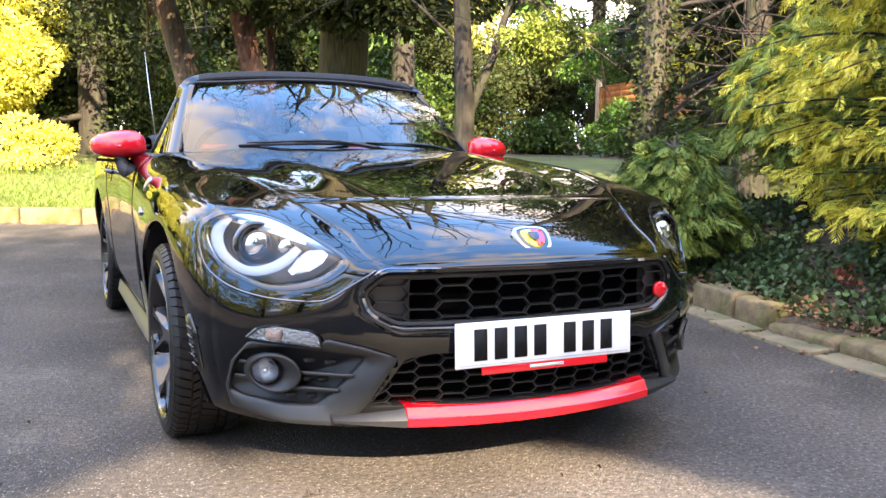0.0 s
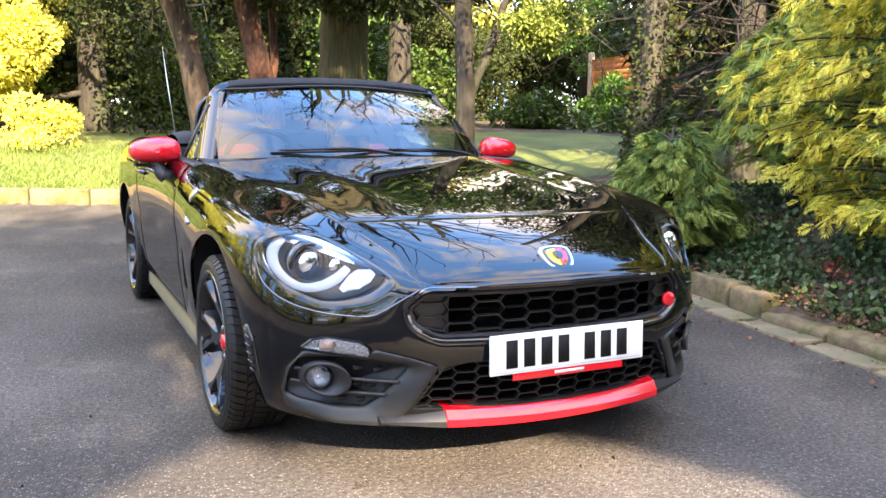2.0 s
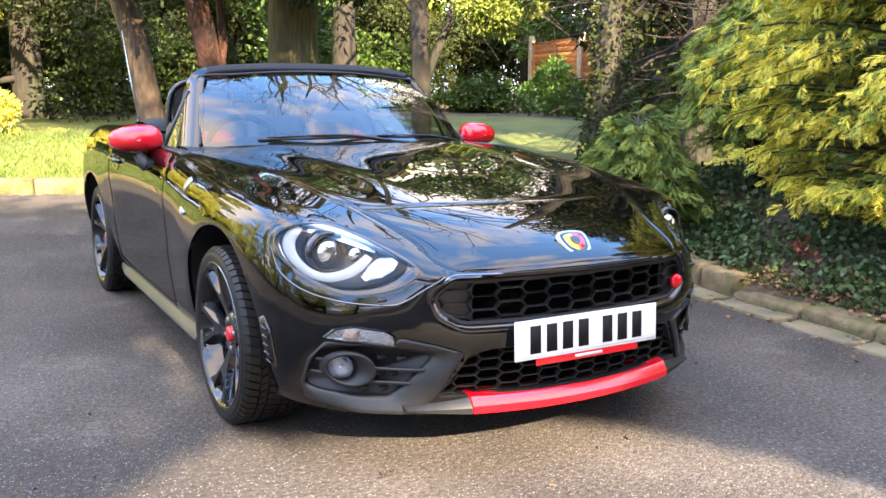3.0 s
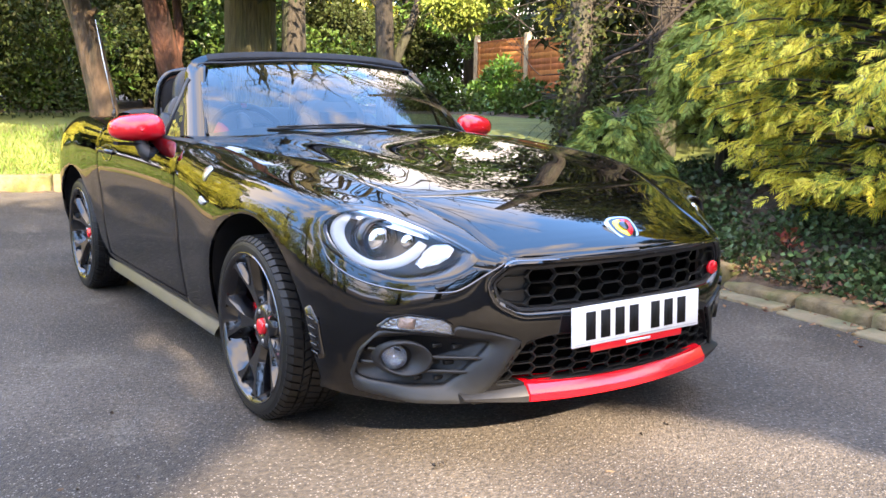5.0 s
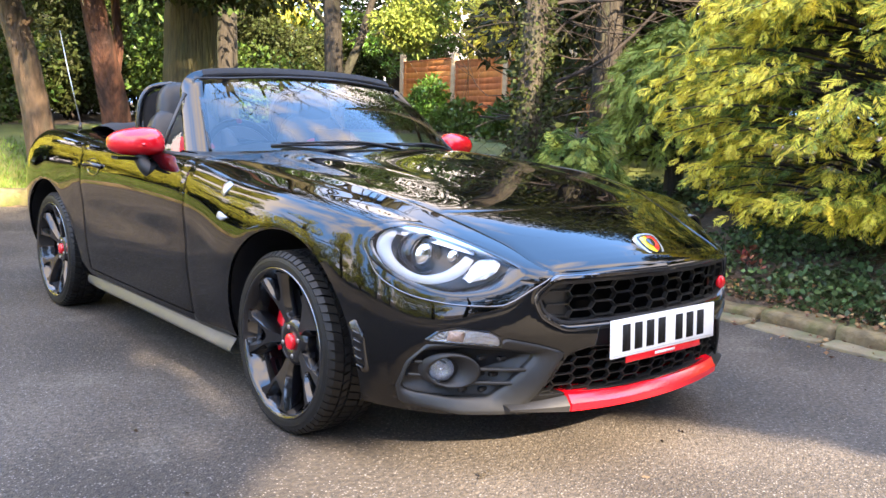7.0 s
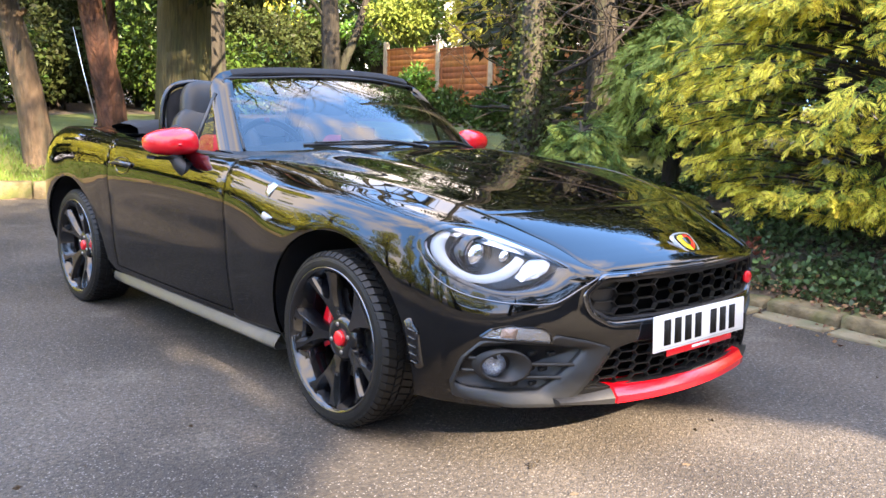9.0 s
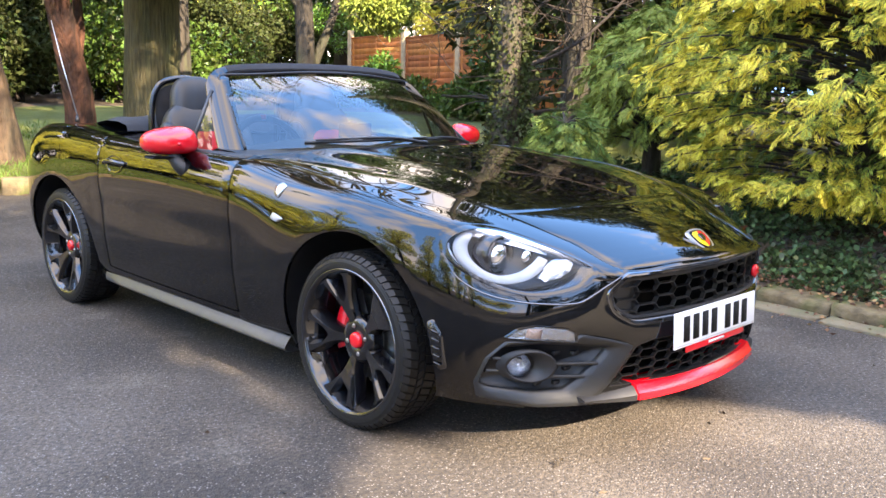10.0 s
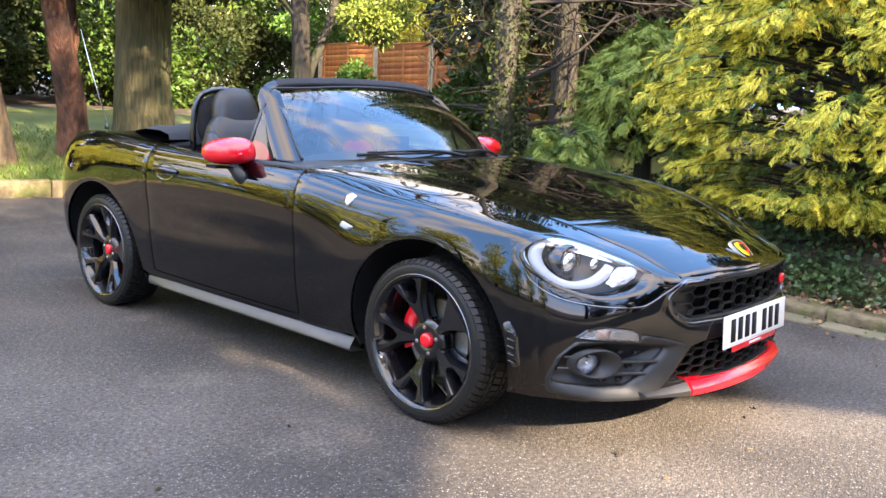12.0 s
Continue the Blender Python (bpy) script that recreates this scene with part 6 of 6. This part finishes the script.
for k, (x, y, roll_) in enumerate(spots):
    m = pose(x, y, AXLE_Z, 0, 0, 180 if x < 0 else 0) @ pose(0, 0, 0, roll_, 0, 0)
    w = first if k == 0 else copy_thing(first, m)
    w.parent = car
    w.matrix_basis = m
    cal = caliper(car, 0, 0, 0, 1)
    back = 1 if y < 1 else -1
    cal.matrix_local = pose(x, y, AXLE_Z, 0, 0, 180 if x < 0 else 0) @ pose(0, 0, 0, (80 if x < 0 else -80) * back, 0, 0)

# -- windscreen, its frame and wipers --
def screen_base(x):
    q = (x / .645) ** 2
    return np.array([x, .66 + .25 * q, .874 - .026 * q])


def screen_top(x):
    q = (x / .545) ** 2
    return np.array([x, 1.14 + .115 * q, 1.172 - .034 * q])


rows = []
for t in np.linspace(0, 1, 14):
    row = []
    for a in np.linspace(-1, 1, 31):
        p = screen_base(.645 * a) * (1 - t) + screen_top(.545 * a) * t
        row.append(p + np.array([0, -.018, .022]) * np.sin(np.pi * t))
    rows.append(row)
screen = shape("windscreen", [p for r in rows for p in r], grid_faces(14, 31), SCREEN, car, "curved windscreen reflecting sky and branches")
screen.visible_shadow = False


def band(name, path, wide, thick, material, normals, parent=car, label=""):
    """A bar along a path: wide across, thick along the normals."""
    p = np.array(path)
    t = np.gradient(p, axis=0)
    t /= np.linalg.norm(t, axis=1)[:, None]
    nn = np.array(normals)
    nn = nn - t * (nn * t).sum(1)[:, None]
    nn /= np.linalg.norm(nn, axis=1)[:, None]
    b = np.cross(t, nn)
    wide = np.broadcast_to(wide, len(p))[:, None]
    rows = [p + b * wide * s + nn * thick * d for s, d in ((-1, -.6), (-1, .5), (-.8, .9), (0, 1.05), (.8, .9), (1, .5), (1, -.6), (.0, -1))]
    v = [tuple(q) for k in range(len(p)) for q in (r[k] for r in rows)]
    f = grid_faces(len(p), 8, closed=True) + [tuple(range(8))[::-1], tuple(range((len(p) - 1) * 8, len(p) * 8))]
    return sharp(shape(name, v, f, material, parent, label), 35)


half_loop = [(-.676, .925, .812), (-.632, 1.045, .925), (-.588, 1.165, 1.042), (-.556, 1.243, 1.122), (-.526, 1.270, 1.157), (-.46, 1.258, 1.174), (-.30, 1.205, 1.186), (-.12, 1.172, 1.191)]
loop = catmull(half_loop + [(-x, y, z) for x, y, z in half_loop[::-1]], 7)
up = np.clip((1.168 - loop[:, 2]) / .06, 0, 1)
up = up * up * (3 - 2 * up)
nrm = [np.array([np.sign(p[0]) * 1.0 * w, -.62, .75 - .2 * w]) for p, w in zip(loop, up)]
band("windscreen_frame", loop, .022 + .033 * up, .015, PAINT, nrm, label="gloss black windscreen frame")
rail = [k for k in range(len(loop)) if abs(loop[k][0]) < .50]
band("header_rail", loop[rail], .024, .0168, FABRIC, [nrm[k] for k in rail], label="matt black header rail over the windscreen")
inner = [screen_base(-.645) * (1 - t) + screen_top(-.545) * t + np.array([.004, -.012, .010]) * 1.0 for t in np.linspace(.0, 1, 8)]
seal = catmull(inner + [screen_top(x) + np.array([0, -.008, .004]) for x in (-.4, -.2, 0, .2, .4)] + [p * (-1, 1, 1) for p in inner[::-1]], 4)
v, f = tube(seal, .006, 6)
shape("windscreen_seal", v, f, PLASTIC, car)
# scuttle under the glass
rows = [[screen_base(x) + np.array(d) for x in np.linspace(-.66, .66, 25)] for d in ((0, -.09, -.022), (0, -.05, -.016), (0, -.01, -.008), (0, .03, -.004))]
shape("scuttle_panel", [p for r in rows for p in r], grid_faces(4, 25), PLASTIC, car)
for x0, x1, lift in ((.10, -.40, .030), (.55, .06, .026)):
    arm = [screen_base(x0) + np.array([0, -.045, .005]), screen_base(x0 * .6 + x1 * .4) + np.array([0, -.02, lift]), screen_base(x1) + np.array([0, .0, lift])]
    wip = thing("wiper", "", "")
    wip.parent = car
    v, f = tube(catmull(arm, 6), [.008] * 4 + [.006] * 5 + [.004] * 4, 8)
    shape("wiper_arm", v, f, PLASTIC, wip)
    bl = [screen_base(x) + np.array([0, .005 + .012 * np.cos(k), .020]) for k, x in enumerate(np.linspace(x0 - .04, x1 - .03, 7))]
    v, f = tube(bl, .006, 6)
    shape("wiper_blade", v, f, PLASTIC, wip)

# -- door mirrors, red shells --
def mirror(sign):
    m = thing("door_mirror", "bright red door mirror on a black stalk", "")
    m.parent = car
    c = np.array([.855, 1.115, .872])
    rows = []
    dome = [(.108 * math.sin(q) ** .96, .066 * math.sin(q) ** .96, -.078 * math.cos(q) ** .96) for q in np.linspace(.004, math.pi / 2, 13)]
    for rx, rz, yy in dome + [(.108, .066, .018), (.104, .063, .034), (.094, .055, .035)]:
        row = []
        for a in np.linspace(0, 2 * np.pi, 40, endpoint=False):
            ca, sa = np.cos(a), np.sin(a)
            ex = 2.6
            x = rx * np.sign(ca) * abs(ca) ** (2 / ex)
            z = rz * np.sign(sa) * abs(sa) ** (2 / ex)
            z *= 1 - .26 * (x / rx) if sa > 0 else .72 + .05 * (x / rx)
            row.append((sign * (c[0] + x), c[1] + yy + .16 * x, c[2] + z + .05 * x))
        rows.append(row)
    v, f = strips(rows)
    v.append(tuple(np.mean(rows[0], axis=0)))
    f += [(i, (i + 1) % 40, len(v) - 1) for i in range(40)]
    shape("mirror_shell", v, f, RED, m, "bright red mirror shell")
    g = [(sign * (sign * p[0] * 1), p[1] - .004, p[2]) for p in rows[-1]]
    shape("mirror_glass", g + [tuple(np.mean(g, axis=0))], [(i, (i + 1) % 40, 40) for i in range(40)], CHROME, m, smooth=False)
    pts = [(sign * .800, 1.05, .755), (sign * .836, 1.068, .782), (sign * .846, 1.10, .822)]
    v, f = tube(catmull(pts, 4), [.034, .033, .032, .030, .029, .028, .027, .028, .03], 14)
    sharp(shape("mirror_stalk", v, f, PLASTIC, m), 50)
    rows = [[(sign * (c[0] + x), c[1] + .16 * x + yy, c[2] - .064 + .05 * x + dz) for x in np.linspace(-.085, .085, 12)] for yy, dz in ((-.05, .012), (-.03, .0), (.03, .0), (.035, .012))]
    shape("mirror_underside", [p for r in rows for p in r], grid_faces(4, 12), PLASTIC, m)


for sign in (-1, 1):
    mirror(sign)

# -- side details --
for sign in (-1, 1):
    # sill skirt
    rows = []
    for dz, dx in ((.222, -.004), (.214, .006), (.188, .026), (.178, .028), (.168, .016), (.162, -.06)):
        rows.append([(sign * ((.797 if y < 1.9 else .797) + dx * np.interp(y, [.40, .6, 1.7, 1.9], [.9, 1, 1, .2])), y, dz + np.interp(y, [.40, .6, 1.9], [-.004, 0, .012])) for y in np.linspace(.375, 1.88, 36)])
    v = [p for r in rows for p in r]
    sharp(shape("sill_skirt", v, grid_faces(6, 36), SATIN, car, "satin grey side skirt"), 40)
    # handle
    hx = side_x(1.64, .755)
    pts = [(sign * (hx + d), y, .755 + .012 * np.sin((y - 1.54) / .2 * np.pi)) for y, d in ((1.54, -.004), (1.57, .014), (1.64, .020), (1.71, .014), (1.74, -.004))]
    v, f = tube(catmull(pts, 5), .011, 10)
    hd = shape("door_handle", v, f, GLOSSBLACK, car, "black door handle")
    rows = []
    for t, d in ((1, .002), (.85, .003), (.6, -.006), (.02, -.010)):
        rows.append([(sign * (side_x(1.64 + .085 * t * np.cos(a), .752 + .042 * t * np.sin(a)) + d), 1.64 + .085 * t * np.cos(a), .752 + .042 * t * np.sin(a)) for a in np.linspace(0, 2 * np.pi, 28, endpoint=False)])
    v, f = strips(rows)
    shape("handle_recess", v, f, GLOSSBLACK, hd)
    # repeater and fender badge
    def side_patch(name, poly, material, lift, label=""):
        c = np.array(poly).mean(0)
        rows = []
        for t, d in ((1, .0005), (.95, lift), (.5, lift * 1.15), (.02, lift * 1.2)):
            q = c + (np.array(poly) - c) * t
            rows.append([(sign * (side_x(y, z) + d), y, z) for y, z in q])
        v, f = strips(rows)
        return shape(name, v, f, material, car, label)

    side_patch("side_repeater", corners([(.335, .655), (.40, .672), (.41, .650), (.37, .640)], .008), DRL, .006, "small clear side repeater")
    side_patch("side_emblem", corners([(.36, .765), (.395, .775), (.415, .765), (.41, .735), (.385, .72), (.372, .74)], .005), SILVER, .004, "small silver emblem on the fender")
    # slatted side reflector in the bumper, ahead of the arch
    refl = side_patch("side_reflector", corners([(-.352, .425), (-.375, .435), (-.402, .39), (-.408, .285), (-.385, .275), (-.368, .29)], .008), GLOSSBLACK, .006, "dark slatted side reflector")
    for z in (.30, .325, .35, .375, .40):
        pts = [(sign * (side_x(y, z) + .010), y, z + (y + .38) * .3) for y in (-.372, -.385, -.398)]
        v, f = tube(pts, .0035, 6)
        shape("slat", v, f, GLOSSBLACK, refl)
    for k in range(3):
        y, z = 0.0 + .345 * np.cos(.15 + k * .35), AXLE_Z + .322 * np.sin(.15 + k * .35)
        v, f = lathe([(0, .005), (.002, .0045), (.003, .0003)], 10, "x", (0, 0, 0))
        sc = shape("liner_screw", [(sign * (a + .70), b + y - .02, c + z) for a, b, c in v], f, SILVER, car)

# -- cabin --
tub = [(-.70, .80, .30), (.70, .80, .30), (.70, 1.95, .30), (-.70, 1.95, .30)]
part("cabin_floor", box_bm((1.44, 1.35, .03), (0, 1.35, .30), .004), DEEP, car)
part("rear_bulkhead", box_bm((1.36, .05, .54), (0, 1.985, .59), .01), FABRIC, car)
for sign in (-1, 1):
    part("door_card", box_bm((.04, 1.12, .50), (sign * .735, 1.25, .56), .015), LEATHER, car)
    part("door_top_trim", box_bm((.055, 1.14, .03), (sign * .742, 1.27, .832), .012), LEATHER, car)
rows = []
for y, z in ((.66, .845), (.80, .868), (.92, .872), (1.0, .85), (1.04, .80), (1.03, .66), (.98, .50)):
    rows.append([(x, y + .10 * (x / .7) ** 2, z - .02 * (x / .7) ** 2 + (.022 * np.exp(-((x + .36) / .16) ** 2) if .85 < y < 1.02 and z > .8 else 0)) for x in np.linspace(-.70, .70, 29)])
dash = shape("dashboard", [p for r in rows for p in r], grid_faces(7, 29), LEATHER, car, "black dashboard")
part("red_dash_trim", box_bm((.50, .02, .035), (.38, 1.055, .78), .008), REDTRIM, dash)
part("screen_display", box_bm((.19, .015, .10), (0, .99, .90), .008), GLOSSBLACK, dash)
part("centre_tunnel", box_bm((.20, .95, .20), (0, 1.45, .42), .03), LEATHER, car)
# steering wheel on the -x side
ring = []
sw = pose(-.37, 1.12, .80, 68, 0, 0)
pieces = []
ring_pts = [(.182 * np.cos(a), .182 * np.sin(a), 0) for a in np.linspace(0, 2 * np.pi, 41)]
sv, sf = tube(ring_pts, .016, 10, cap=False)
steer = shape("steering_wheel", sv, sf, LEATHER, car, "leather steering wheel")
steer.matrix_local = sw
for a in (0, np.pi, -np.pi / 2):
    v, f = tube([(.03 * np.cos(a), .03 * np.sin(a), -.01), (.10 * np.cos(a), .10 * np.sin(a), -.008), (.178 * np.cos(a), .178 * np.sin(a), 0)], [.02, .014, .012], 8)
    shape("wheel_spoke", v, f, LEATHER, steer)
v, f = lathe([(-.03, .0003), (-.03, .05), (.01, .06), (.022, .05), (.026, .0003)], 28, "y", (0, 0, 0))
shape("wheel_boss", [(a, c, b) for a, b, c in v], f, LEATHER, steer)
part("top_marker", box_bm((.03, .022, .036), (0, .182, 0), .006), REDTRIM, steer, "red marker at the top of the rim")


def cushion(name, size, at, turn, material, parent, label="", power=4.0, taper=0.0):
    """A padded block with rounded edges and a slight crown."""
    bm = bmesh.new()
    bmesh.ops.create_uvsphere(bm, u_segments=28, v_segments=18, radius=1)
    for vtx in bm.verts:
        p = np.array(vtx.co)
        q = np.sign(p) * np.abs(p) ** (2 / power)
        k = 1 - taper * (q[2] + 1) / 2
        vtx.co = Vector((q[0] * size[0] / 2 * k, q[1] * size[1] / 2, q[2] * size[2] / 2))
    bmesh.ops.transform(bm, matrix=Matrix.Translation(at) @ turn, verts=bm.verts)
    return part(name, bm, material, parent, label)


for sign in (-1, 1):
    seat = thing("bucket_seat", "black leather sports seat with red panels and moulded headrest", "")
    seat.parent = car
    X = sign * .365
    cushion("seat_base", (.46, .50, .16), (X, 1.40, .46), pose(0, 0, 0, 6), REDTRIM, seat)
    cushion("backrest", (.46, .15, .56), (X, 1.70, .75), pose(0, 0, 0, -17), LEATHER, seat, taper=.22)
    cushion("back_panel", (.26, .05, .40), (X, 1.635, .72), pose(0, 0, 0, -17), REDTRIM, seat)
    cushion("headrest", (.29, .13, .30), (X, 1.775, 1.0), pose(0, 0, 0, -12), LEATHER, seat, power=3.2, taper=.25)
    for s in (-1, 1):
        cushion("bolster", (.10, .17, .44), (X + s * .20, 1.655, .72), pose(0, 0, 0, -17, 0, s * 10), LEATHER, seat, power=2.6)
    hoop = [(X - .17, 1.90, .80), (X - .165, 1.90, 1.0), (X - .13, 1.895, 1.10), (X - .05, 1.89, 1.135), (X + .05, 1.89, 1.135), (X + .13, 1.895, 1.10), (X + .165, 1.90, 1.0), (X + .17, 1.90, .80)]
    v, f = tube(catmull(hoop, 5), .016, 10)
    shape("roll_hoop", v, f, GLOSSBLACK, car, "black roll hoop behind the seat")
    cushion("hoop_pad", (.29, .03, .26), (X, 1.905, .98), pose(0, 0, 0, 0), FABRIC, car, power=3)
# folded fabric roof
rows = []
for y, z in ((1.93, .87), (1.96, .93), (2.05, .955), (2.18, .955), (2.28, .935), (2.32, .90)):
    rows.append([(x, y + .03 * (x / .6) ** 2, z - .03 * (x / .62) ** 4 + .006 * np.sin(x * 30 + y * 20)) for x in np.linspace(-.62, .62, 41)])
shape("folded_roof", [p for r in rows for p in r], grid_faces(6, 41), FABRIC, car, "folded black fabric roof")
# quarter window posts on the doors
for sign in (-1, 1):
    q = [(sign * .705, 1.045, .845), (sign * .60, 1.22, 1.085), (sign * .715, 1.20, .845)]
    ob = shape("quarter_window", [q[0], q[1], q[2]], [(0, 1, 2)], SIDEGLASS, car, "small triangular quarter window", smooth=False)
    ob.visible_shadow = False
    v, f = tube([q[1], q[2]], .008, 8)
    shape("window_post", v, f, SATIN, car)
# aerial on the rear deck, driver's side
v, f = tube([(-.50, 2.86, .895), (-.49, 2.88, .93)], [.013, .006], 10)
ant = shape("aerial", v, f, PLASTIC, car, "thin whip aerial")
v, f = tube([(-.49, 2.88, .925), (-.505, 3.02, 1.22), (-.515, 3.12, 1.46)], [.0035, .003, .002], 6)
shape("aerial_whip", v, f, SILVER, ant)
